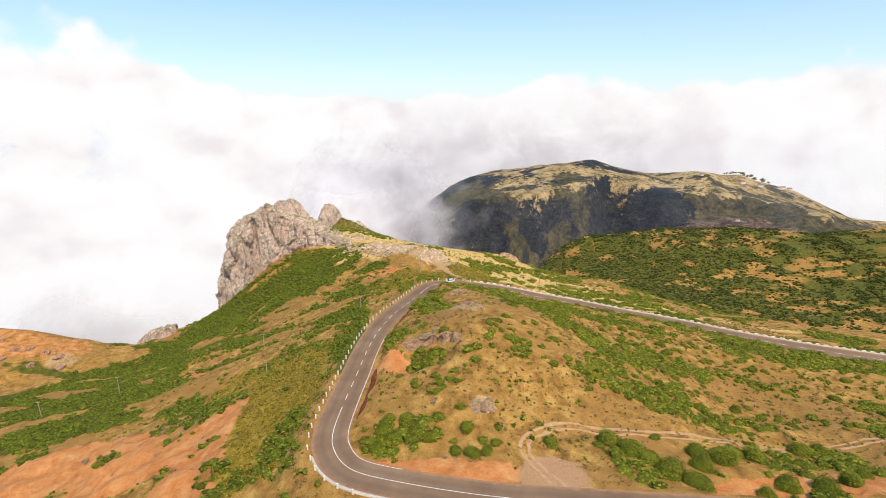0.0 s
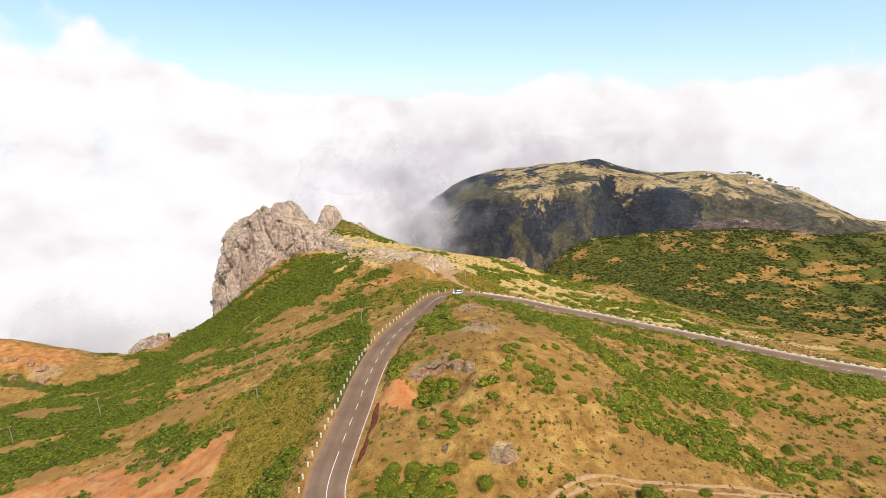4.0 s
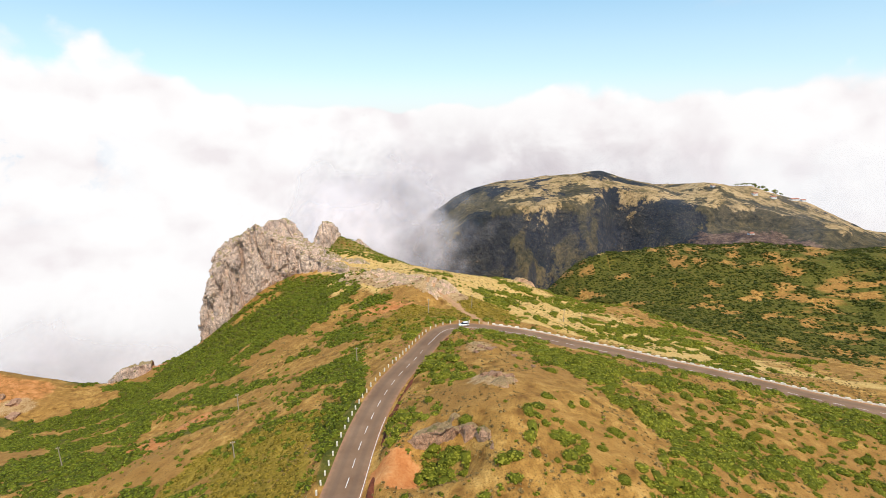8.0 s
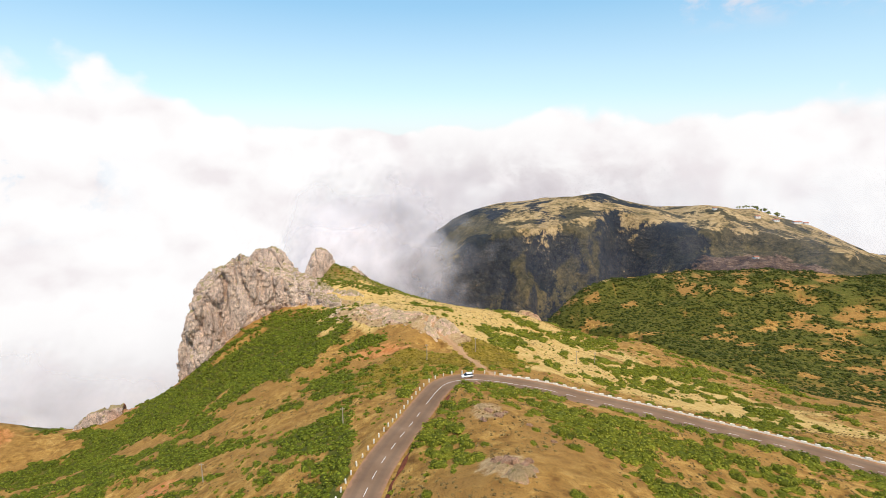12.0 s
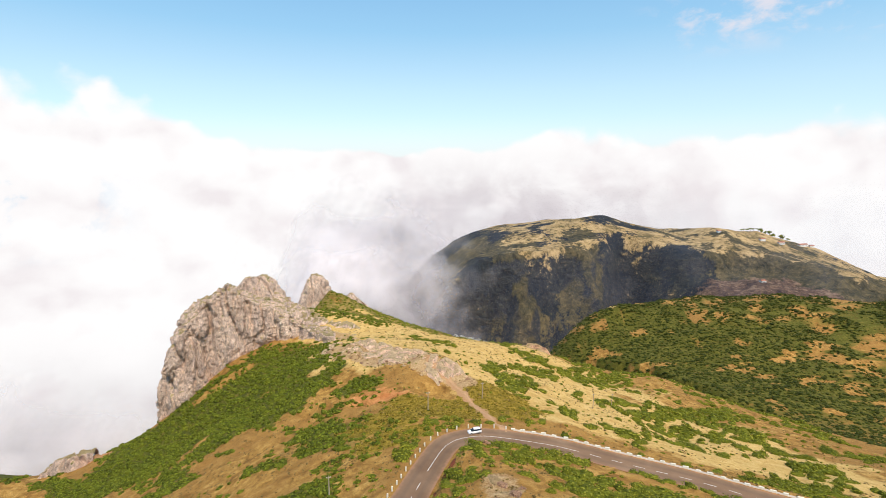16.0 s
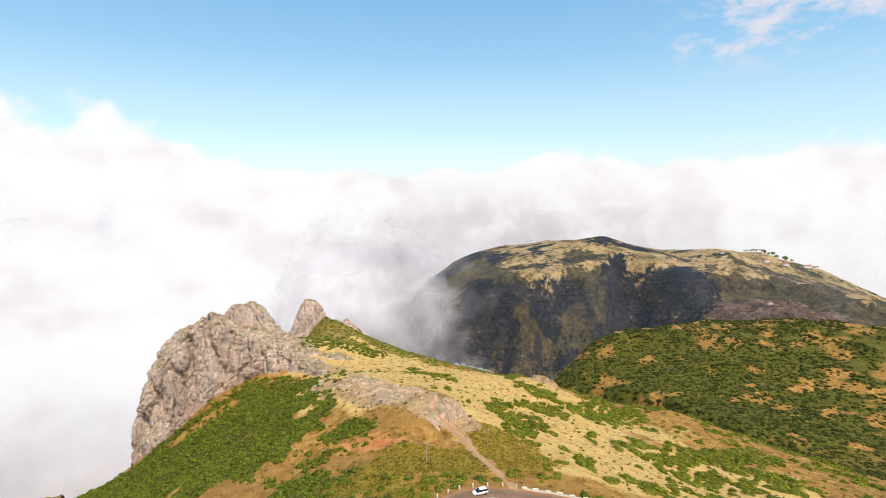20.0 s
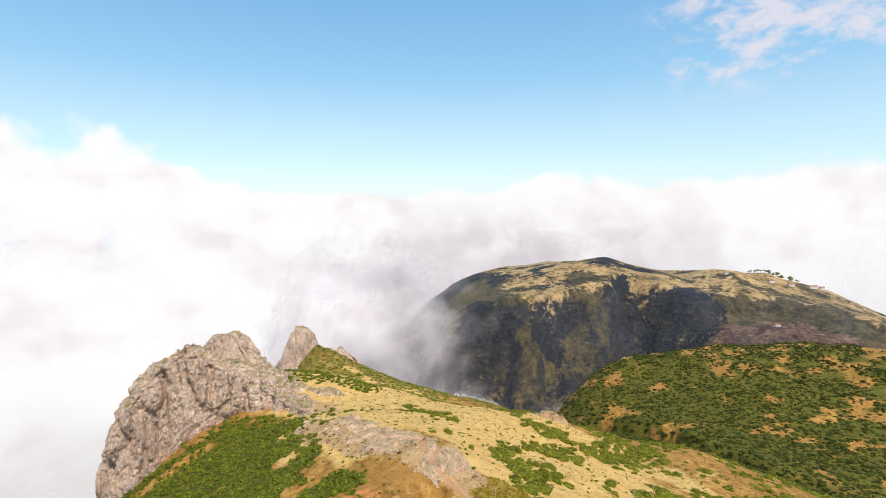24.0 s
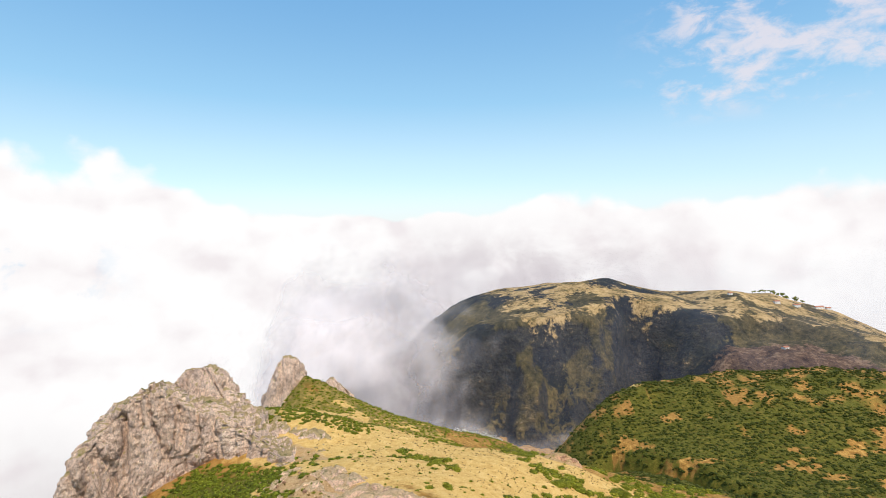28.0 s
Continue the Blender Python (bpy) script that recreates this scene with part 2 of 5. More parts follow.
def make_rock(name, tint=1.0, size=1.0, grass=0.0, warm=(1.0, 1.0, 1.0)):
    m, g = material(name)
    p = g.add("ShaderNodeTexCoord").outputs["Object"]
    tall = g.add("ShaderNodeMapping", {"Vector": p, "Scale": (1.0, 1.0, 0.62)}).outputs[0]
    a, b, f = g.noise(tall, 0.10 * size, 5.0, 0.6, 0.5), g.noise(tall, 0.55 * size, 6.0, 0.68, 0.6), g.noise(p, 2.2 * size, 5.0, 0.74)
    wavy = g.mix(0.18, tall, g.add("ShaderNodeTexNoise", {"Vector": p, "Scale": 0.6 * size}).outputs[1])
    cell = g.add("ShaderNodeTexVoronoi", {"Vector": wavy, "Scale": 0.34 * size})
    cell.feature = "DISTANCE_TO_EDGE"
    crack = g.step(cell.outputs[0], 0.0, 0.05)
    block = g.add("ShaderNodeTexVoronoi", {"Vector": wavy, "Scale": 0.34 * size}).outputs["Color"]
    pit = g.step(g.noise(p, 1.15 * size, 5.0, 0.78, 0.4), 0.55, 0.66)
    c = g.ramp(g.math("ADD", g.math("MULTIPLY", a, 0.35), g.math("MULTIPLY", b, 0.65)), [(0.34, (0.15 * tint, 0.118 * tint, 0.102 * tint)), (0.46, (0.31 * tint, 0.25 * tint, 0.215 * tint)), (0.57, (0.40 * tint, 0.33 * tint, 0.28 * tint)), (0.70, (0.54 * tint, 0.465 * tint, 0.395 * tint))])
    c = g.mix(0.22, c, g.mix(1.0, c, g.ramp(block, [(0.0, 0.55), (1.0, 1.6)]), "MULTIPLY"))
    c = g.mix(g.step(f, 0.52, 0.62, 0.0, 0.55), c, (0.10 * tint, 0.078 * tint, 0.066 * tint))
    c = g.mix(g.step(f, 0.44, 0.34, 0.0, 0.45), c, (0.62 * tint, 0.55 * tint, 0.47 * tint))
    c = g.mix(g.math("MULTIPLY", pit, 0.62), c, (0.085 * tint, 0.064 * tint, 0.055 * tint))
    c = g.mix(g.math("MULTIPLY", g.math("SUBTRACT", 1.0, crack), 0.16), c, (0.08, 0.062, 0.052))
    c = g.mix(1.0, c, warm, "MULTIPLY")
    if grass:
        up = g.add("ShaderNodeSeparateXYZ", {0: g.add("ShaderNodeNewGeometry").outputs["Normal"]}).outputs[2]
        lay = g.step(g.math("MULTIPLY_ADD", g.math("SUBTRACT", b, 0.5), 1.1, up), 0.62, 0.82)
        c = g.mix(g.math("MULTIPLY", lay, grass), c, g.mix(f, (0.26, 0.20, 0.06), (0.56, 0.42, 0.17)))
        c = g.mix(g.math("MULTIPLY", g.math("MULTIPLY", lay, grass), g.step(g.noise(p, 0.35, 4.0, 0.6), 0.56, 0.66)), c, (0.10, 0.13, 0.02))
    h = g.math("ADD", g.math("MULTIPLY", b, 1.2), g.math("ADD", g.math("MULTIPLY", f, 0.6), g.math("ADD", g.math("MULTIPLY", crack, 0.18), g.math("MULTIPLY", pit, -0.35))))
    return finish(m, g, c, 0.94, g.bump(h, 1.0, 1.4 / size))


def make_mountain():
    m, g = material("far_plateau")
    p = g.add("ShaderNodeTexCoord").outputs["Object"]
    a, b, f = g.noise(p, 0.006, 6.0, 0.6, 0.4), g.noise(p, 0.022, 7.0, 0.68, 0.5), g.noise(p, 0.09, 5.0, 0.72)
    spot = g.math("ADD", g.math("MULTIPLY", b, 0.5), g.math("MULTIPLY", f, 0.5))
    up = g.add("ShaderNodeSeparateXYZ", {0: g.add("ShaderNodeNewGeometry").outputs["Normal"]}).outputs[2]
    straw = g.ramp(g.math("ADD", g.math("MULTIPLY", a, 0.35), g.math("MULTIPLY", spot, 0.65)), [(0.40, (0.055, 0.055, 0.020)), (0.46, (0.17, 0.125, 0.045)), (0.50, (0.42, 0.28, 0.115)), (0.57, (0.62, 0.43, 0.20))])
    slope = g.ramp(spot, [(0.36, (0.030, 0.030, 0.016)), (0.48, (0.085, 0.070, 0.032)), (0.58, (0.165, 0.125, 0.055)), (0.70, (0.30, 0.215, 0.105))])
    # gully and cliff tones carry the shade of ribs and clouds
    gully_shade = g.ramp(spot, [(0.36, (0.014, 0.019, 0.024)), (0.52, (0.034, 0.037, 0.034)), (0.66, (0.11, 0.092, 0.055))])
    burnt = g.ramp(spot, [(0.38, (0.050, 0.030, 0.022)), (0.5, (0.13, 0.078, 0.050)), (0.60, (0.30, 0.19, 0.115))])
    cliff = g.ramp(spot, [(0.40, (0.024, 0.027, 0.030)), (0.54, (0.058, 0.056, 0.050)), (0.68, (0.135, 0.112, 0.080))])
    jag = g.math("MULTIPLY_ADD", spot, 3.2, -1.6)
    c = g.mix(g.step(g.math("ADD", g.attribute("rib"), jag), 0.35, 0.62), gully_shade, slope)
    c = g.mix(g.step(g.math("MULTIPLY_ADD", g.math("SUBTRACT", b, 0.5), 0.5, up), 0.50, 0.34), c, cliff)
    c = g.mix(g.step(g.math("ADD", g.attribute("moor"), jag), 0.35, 0.65), c, burnt)
    c = g.mix(g.step(g.math("ADD", g.attribute("dry"), jag), 0.35, 0.65), c, straw)
    h = g.math("ADD", b, g.math("MULTIPLY", f, 0.5))
    return finish(m, g, c, 0.97, g.bump(h, 1.0, 16.0))


def make_leaves(name, dark, mid, light, inner=False):
    """Small leaves in tufts, or the close mass of twigs and leaves within, darkened as shade."""
    m, g = material(name)
    geo = g.add("ShaderNodeNewGeometry")
    p = g.add("ShaderNodeTexCoord").outputs["Object"]
    own = g.add("ShaderNodeObjectInfo").outputs["Random"]
    grain = g.noise(p, 4.5, 3.0, 0.7)
    v = g.math("MULTIPLY_ADD", geo.outputs["Random Per Island"], 0.42, g.math("MULTIPLY_ADD", own, 0.15, g.math("MULTIPLY", g.noise(p, 0.13, 3.0, 0.6), 0.45)))
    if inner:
        # inner colours scaled down: the shade between the leaves is painted in
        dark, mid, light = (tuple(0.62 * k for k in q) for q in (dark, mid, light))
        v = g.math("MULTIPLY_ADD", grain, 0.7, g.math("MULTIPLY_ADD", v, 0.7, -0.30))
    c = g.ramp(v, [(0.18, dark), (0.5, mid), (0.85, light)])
    if inner:
        return finish(m, g, c, 0.95, g.bump(grain, 0.9, 0.25))
    b = g.add("ShaderNodeBsdfPrincipled", {"Base Color": c, "Roughness": 0.75, "Specular IOR Level": 0.15})
    tr = g.add("ShaderNodeBsdfTranslucent", {"Color": c})
    mx = g.add("ShaderNodeMixShader", {0: 0.2, 1: b.outputs[0], 2: tr.outputs[0]})
    g.add("ShaderNodeOutputMaterial", {"Surface": mx.outputs[0]})
    return m


def make_asphalt():
    m, g = material("worn_asphalt")
    p = g.add("ShaderNodeTexCoord").outputs["Object"]
    a, f = g.noise(p, 0.12, 5.0, 0.6), g.noise(p, 9.0, 3.0, 0.7)
    across = g.attribute("across")
    wheel = g.math("MULTIPLY", g.step(g.math("ABSOLUTE", g.math("SUBTRACT", g.math("ABSOLUTE", across), 0.46)), 0.22, 0.05), 0.25)
    c = g.ramp(g.math("MULTIPLY_ADD", f, 0.25, g.math("MULTIPLY", a, 0.75)), [(0.3, (0.172, 0.100, 0.058)), (0.55, (0.238, 0.146, 0.088)), (0.75, (0.315, 0.208, 0.132))])
    c = g.mix(wheel, c, (0.105, 0.080, 0.062))
    edge = g.step(g.math("MULTIPLY_ADD", g.noise(p, 0.7, 4.0, 0.6), 0.5, g.math("ABSOLUTE", across)), 1.0, 1.28)
    c = g.mix(g.math("MULTIPLY", edge, 0.85), c, (0.37, 0.195, 0.11))
    return finish(m, g, c, 0.92, g.bump(f, 0.25, 0.02))


def make_cloud(name, dense, light, dark):
    """Soft scattering; the fade of the mesh and torn noise thin it out."""
    m, g = material(name)
    p = g.add("ShaderNodeTexCoord").outputs["Object"]
    n = g.math("MULTIPLY_ADD", g.noise(p, 0.022, 5.0, 0.6, 0.3), 0.4, g.math("MULTIPLY", g.noise(p, 0.0055, 4.0, 0.5, 0.2), 0.6))
    alpha = g.step(g.math("ADD", g.attribute("fade"), g.math("MULTIPLY_ADD", n, 2.2, -1.1)), -0.35, 1.5, 0.0, dense)
    tone = g.ramp(g.noise(p, 0.006, 4.0, 0.5, 0.2), [(0.36, dark), (0.62, light)])
    d = g.add("ShaderNodeBsdfDiffuse", {"Color": tone})
    tl = g.add("ShaderNodeBsdfTranslucent", {"Color": tone})
    lit = g.add("ShaderNodeMixShader", {0: 0.3, 1: d.outputs[0], 2: tl.outputs[0]})
    mx = g.add("ShaderNodeMixShader", {0: alpha, 1: g.add("ShaderNodeBsdfTransparent").outputs[0], 2: lit.outputs[0]})
    g.add("ShaderNodeOutputMaterial", {"Surface": mx.outputs[0]})
    return m


ground_mat = make_ground()
crag_mat = make_rock("crag_rock", 2.15, 1.0, 0.8, (1.08, 0.99, 0.91))
rib_mat = make_rock("rib_rock", 2.3, 1.5, 0.5, (1.14, 0.97, 0.80))
knoll_mat = make_rock("knoll_rock", 1.5, 2.0, 0.55, (1.32, 0.97, 0.70))
stone_mat = make_rock("pale_stone", 1.0, 2.2, 0.0, (1.34, 0.95, 0.67))
dust_mat = simple("trodden_dust", (0.46, 0.27, 0.14), 0.97, 0.18, 1.2)
# red earth taken darker: the bank's own shade is put into its colour
shaded_bank_mat = simple("shaded_red_earth", (0.14, 0.042, 0.022), 0.97, 0.45, 0.9)
redstone_mat = make_rock("red_rock", 1.3, 2.0, 0.3, (1.5, 0.82, 0.52))
mountain_mat = make_mountain()
asphalt_mat = make_asphalt()
paint_mat = simple("road_paint", (0.72, 0.70, 0.66), 0.7, 0.15, 1.5)
post_mat = simple("whitewashed_stone", (0.78, 0.73, 0.60), 0.85, 0.12, 2.0)
kerb_mat = simple("pale_kerb_stone", (0.55, 0.46, 0.38), 0.9, 0.2, 2.0)
HEATH_GREEN = ((0.078, 0.092, 0.009), (0.20, 0.215, 0.018), (0.38, 0.35, 0.038))
# deeper, darker copy of the heath green: cloud shade on the far hill
SHADED_HILL_GREEN = ((0.034, 0.044, 0.007), (0.072, 0.085, 0.012), (0.14, 0.142, 0.020))
OCHRE = ((0.14, 0.105, 0.012), (0.34, 0.24, 0.028), (0.56, 0.38, 0.05))
STRAW = ((0.16, 0.10, 0.035), (0.32, 0.21, 0.075), (0.52, 0.37, 0.14))
leaf_mat, bark_core_shade_mat = make_leaves("heath_leaves", *HEATH_GREEN), make_leaves("heath_twigs_shaded", *HEATH_GREEN, True)
# heath leaves with lifted tones, making up for weak sun on the west slope
lifted_slope_mat = make_leaves("lifted_slope_leaves", (0.090, 0.115, 0.010), (0.20, 0.235, 0.019), (0.32, 0.32, 0.034))
shaded_hill_mat, shaded_hill_core_mat = make_leaves("shaded_hill_leaves", *SHADED_HILL_GREEN), make_leaves("shaded_hill_twigs", *SHADED_HILL_GREEN, True)
heath_mat, heath_core_mat = make_leaves("ochre_heath_leaves", *OCHRE), make_leaves("ochre_heath_twigs_shaded", *OCHRE, True)
straw_mat, straw_core_mat = make_leaves("dry_tussock_blades", *STRAW), make_leaves("dry_tussock_core_shaded", *STRAW, True)
pale_mat = make_leaves("bleached_twigs", (0.45, 0.42, 0.38), (0.62, 0.60, 0.56), (0.78, 0.76, 0.72))
pole_mat = simple("weathered_wood", (0.42, 0.34, 0.25), 0.9, 0.2, 1.5)
# grey-mauve tones put the shade of clouds overhead into the mist's colour
shaded_mist_mat = make_cloud("shaded_mist", 0.9, (0.80, 0.755, 0.765), (0.52, 0.49, 0.51))
haze_mat = make_cloud("painted_blue_haze", 0.24, (0.30, 0.34, 0.50), (0.26, 0.30, 0.45))
# ---- the lie of the land: road, ridge and valley lines, in metres ----
ROAD = [(330, 14, 20), (200, 40, 14), (90, 60, 8), (35, 69, 4.5), (10, 73, 3), (-9, 78, 2), (-18.4, 82.2, 1.3), (-22.8, 88, 1), (-24.4, 94, .9), (-24.4, 104.5, .6),
        (-23.5, 121, .3), (-23, 133, 0), (-21.9, 145, -.3), (-19.8, 158, -1), (-16.6, 170, -1.8), (-12.8, 182, -3), (-9, 195, -4.2),
        (-5, 205.5, -5), (0, 210.8, -6), (7, 213.4, -7), (18, 213, -8.2), (29, 211.4, -9.4), (45, 206.7, -11.2), (61.5, 201.5, -12.6),
        (76, 195, -13.5), (95, 186.5, -14.3), (119, 173.5, -15), (148, 162.5, -16), (185, 152, -17), (240, 140, -18), (330, 120, -20)]
KNOLL = [(9, 97, 6), (35, 94, 0), (22, 120, 9), (32, 117, 7), (10, 129, 12.5), (9, 114, 12), (6, 141, 10.5), (25, 140, 9), (10, 152, 8.5), (-11, 137, 4), (-9, 107, 3), (8, 172, 4), (6, 196, -2),
         (25, 190, -3), (51, 151, -2.5), (83, 170, -9.5), (81, 125, -8.5), (80, 99, -7), (130, 110, -8), (40, 40, 6), (0, 30, 8), (130, 40, 4)]
RIDGE = [(-17, 242, -9), (-11, 228, -8), (-10, 251, -14), (-14, 271, -5), (-45, 300, -12), (-75, 323, -23), (-92, 327, -29), (-62, 316, -18), (-51, 352, -25), (-84, 362, -20), (-98, 384, -20), (-80, 395, -24), (4, 265, -12),
         (31, 307, -30), (57, 325, -39), (51, 371, -39), (83, 355, -55), (86, 266, -38), (-40, 430, -50), (-104, 486, -33), (-88, 490, -45), (14, 430, -66), (-60, 486, -57), (-20, 496, -75), (35, 512, -92), (-75, 440, -44)]
WEST = [(-54, 243, -24), (-104, 267, -40), (-111, 270, -45), (-119, 286, -54), (-97, 298, -36), (-127, 339, -38), (-115, 330, -31), (-174, 300, -71), (-196, 287, -78),
        (-42, 97, -8), (-50, 136, -11), (-77, 145, -24), (-87, 133, -26), (-137, 148, -38), (-178, 183, -53), (-141, 190, -48), (-114, 193, -42), (-176, 252, -75), (-242, 240, -76), (-260, 285, -63), (-300, 292, -64), (-232, 290, -72), (-280, 278, -61), (-255, 262, -68), (-60, 40, -20), (-160, 60, -40)]
EAST = [(156, 268, -46), (131, 371, -60), (163, 417, -90), (230, 395, -104), (330, 360, -108), (450, 320, -100), (250, 250, -50), (192, 645, -92), (160, 632, -104), (128, 610, -124), (199, 599, -106), (300, 690, -95),
        (433, 712, -97), (669, 724, -98), (900, 680, -92), (420, 520, -112), (110, 480, -112), (600, 350, -90)]
EDGE = [(-190, 345, -100), (-230, 345, -130), (-320, 360, -170), (-190, 420, -180), (-200, 500, -190), (-60, 560, -160), (50, 600, -200), (85, 545, -160), (110, 690, -210), (250, 780, -190), (500, 850, -220), (900, 850, -200),
        (-420, 200, -110), (-420, 0, -60), (-200, -100, -30), (200, -100, 10), (600, -100, 10), (600, 150, -40), (900, 300, -70)]


def smooth(a, b, x):
    u = np.clip((x - a) / (b - a), 0, 1)
    return u * u * (3 - 2 * u)


def hash2(ix, iy, seed):
    v = np.sin(ix * 127.1 + iy * 311.7 + seed * 74.7) * 43758.5453
    return v - np.floor(v)


def value_noise(x, y, seed=0):
    ix, iy = np.floor(x), np.floor(y)
    fx, fy = x - ix, y - iy
    fx, fy = fx * fx * (3 - 2 * fx), fy * fy * (3 - 2 * fy)
    a, b = hash2(ix, iy, seed), hash2(ix + 1, iy, seed)
    c, d = hash2(ix, iy + 1, seed), hash2(ix + 1, iy + 1, seed)
    return (a + (b - a) * fx + (c - a) * fy + (a - b - c + d) * fx * fy) * 2 - 1


def fractal(x, y, size, octaves=4, seed=0, gain=0.5):
    total, amp = np.zeros_like(np.asarray(x, float)), 1.0
    for k in range(octaves):
        c, s = math.cos(0.6 * k + seed), math.sin(0.6 * k + seed)
        total = total + amp * value_noise((x * c - y * s) / size + 17.3 * k, (x * s + y * c) / size - 9.1 * k, seed + k)
        size, amp = size / 2, amp * gain
    return total


# patches of ground cover: middle x, y, half length, half width, turn in degrees, strength
SCRUB = [(-112, 308, 58, 28, 12, 1), (-142, 276, 52, 24, 28, 1), (-80, 300, 30, 13, -20, 1), (-60, 288, 17, 9, -30, 1), (-40, 264, 10, 6, 0, 1), (-100, 268, 40, 18, 20, 1), (-33, 165, 46, 6, 97, 1), (-45, 224, 13, 7, 10, .95), (-72, 258, 18, 6, -20, .9), (-56, 236, 9, 4, -20, .9),
         (-62, 222, 12, 4, -10, .9), (-88, 182, 14, 5, -6, .9), (-76, 208, 22, 4, -12, .85), (-40, 194, 8, 9, 0, .9), (-118, 232, 30, 6, 10, .9), (-150, 197, 42, 15, 30, .95), (-147, 174, 38, 11, 18, .95), (-114, 168, 18, 9, 20, .9), (-209, 218, 34, 15, 30, .9), (-175, 225, 24, 10, 20, .9), (-132, 148, 34, 12, 8, .95), (-165, 184, 30, 14, 20, .95), (-192, 250, 22, 9, 10, .9)]
LOW_SCRUB = [(-84, 131, 8, 5, 0, .9), (-55, 97, 7, 4, 40, .9), (-50, 91, 4.5, 3, 60, 1), (-71, 101, 4, 2.5, 80, .9), (-76, 122, 6, 3, 20, .8), (-43, 91, 3.5, 3, 50, .9), (-39, 103, 5, 9, 0, .9), (-97, 120, 5, 3, 10, .9), (-92, 150, 9, 4, 20, .9), (-70, 140, 6, 3, 20, .9), (-63, 112, 4, 2.5, 30, .9)]
STREAK = [(-85, 197, 26, 6, -8, 1), (-107, 196, 11, 9, 0, 1), (-53, 205, 17, 3.5, -12, 1), (-47, 178, 12, 3.5, -20, .9), (-62, 285, 5, 4, 0, 1), (-60, 251, 11, 4, -30, 1), (-75, 241, 16, 3.5, -18, 1), (-34, 243, 14, 7, -15, 1), (-98, 226, 14, 3, -16, .9), (-66, 190, 14, 5, -10, 1), (-108, 262, 11, 1.8, 62, 1), (-118, 318, 20, 4, 18, .8), (-172, 240, 16, 4, 15, .8)]
EAST_SCRUB = [(33, 173, 24, 10, -66, 1), (48, 138, 25, 7.5, -60, 1), (58, 112, 12, 5, 55, .9), (37, 116, 6, 3.5, -10, .9), (20, 119, 3.5, 5, 0, .9), (56, 176, 30, 10, -26, .9), (76, 186, 36, 3.5, -27, .9), (138, 150, 44, 10, -17, .9), (76, 136, 9, 5, -20, .75), (96, 132, 12, 4, -25, .7), (-5, 165, 5, 17, 14, .95), (-5, 187, 4, 11, 20, .9),
              (-5, 122, 6, 4.5, 0, 1), (-8, 91, 9, 5, 10, 1), (107, 300, 40, 11, 12, .95), (-60, 472, 72, 32, -8, .9), (-72, 455, 50, 22, -22, .9), (-22, 440, 52, 15, -25, .85), (70, 340, 26, 9, 20, .7), (40, 320, 16, 6, 15, .8)]
HILL = [(340, 540, 420, 165, 0, 1), (230, 400, 120, 40, 0, .9), (330, 330, 160, 40, -10, .8)]
HEATH = [(-46, 124, 13, 32, 5, 1), (-44, 97, 9, 9, 0, .9), (-50, 150, 15, 12, 30, .9), (-70, 153, 13, 8, 30, .8), (-10, 236, 26, 12, 0, 1), (14, 246, 15, 15, 0, .9), (-30, 228, 16, 9, 0, .8), (-22, 214, 11, 6, 0, .8)]
RED = [(-58, 99, 17, 10, 20, 1), (-75, 112, 28, 12, 12, 1), (-108, 122, 34, 13, 12, 1), (-61, 126, 12, 8, 30, .9), (-101, 182, 20, 10, 50, .55), (0, 80.5, 20, 3.6, -7, 1), (-14, 121, 5, 5, 0, .9), 
       (-23, 248, 7, 2.5, -14, 1), (-33, 252, 13, 7, -20, .42), (-255, 272, 45, 15, 8, .42), (-178, 304, 12, 7, 20, .9), (70, 78, 22, 5, 10, .8)]
BARE = [(10, 122, 17, 24, 10, .8), (16, 98, 22, 9, 0, 1), (12, 150, 9, 20, 0, .9)]
GRAVEL = [(-30, 283, 56, 9, -37, .9), (51, 371, 12, 7, 0, .9), (7, 178, 5, 7, 0, .55), (8, 146, 6, 5, 0, .7), (9, 97, 3.5, 3, 0, .6), (-70, 340, 24, 8, -30, .55), (-225, 262, 10, 8, 0, .5)]
SAND = [(30, 330, 80, 60, -20, .85), (-30, 330, 60, 40, -25, .8), (-50, 300, 50, 20, -30, .8), (-70, 370, 40, 30, 0, .8), (-45, 330, 45, 25, -30, 1), (-20, 375, 60, 25, -25, .9), (-60, 440, 70, 40, -15, .8), (10, 300, 34, 20, 0, .8), (110, 228, 60, 13, -20, .9), (75, 268, 75, 40, -10, .9), (20, 270, 30, 30, 0, .7), (45, 240, 30, 10, -10, .7), (190, 645, 26, 9, 10, 1)]
FOOTPATH = [(13, 217), (6, 238), (-2, 257), (-12, 270)]
TRACK = [(22, 74), (17, 86), (21, 91), (29, 95), (42, 95), (66, 96), (96, 100), (140, 106)]
GULLY = [(135, 550), (158, 524), (174, 503), (186, 472), (200, 440), (222, 408)]


def zone(list_, x, y):
    """How far a kind of ground cover holds at x, y: 0 to 1, with a ragged border."""
    out = np.zeros_like(np.asarray(x, float))
    ragged = 0.28 * fractal(x, y, 14, 4, 6)
    for cx_, cy_, a, b, turn, power in list_:
        c, s = math.cos(radians(turn)), math.sin(radians(turn))
        u, v = (x - cx_) * c + (y - cy_) * s, -(x - cx_) * s + (y - cy_) * c
        r = np.sqrt((u / a) ** 2 + (v / b) ** 2) + ragged
        out = np.maximum(out, power * (1 - smooth(0.75, 1.1, r)))
    return out


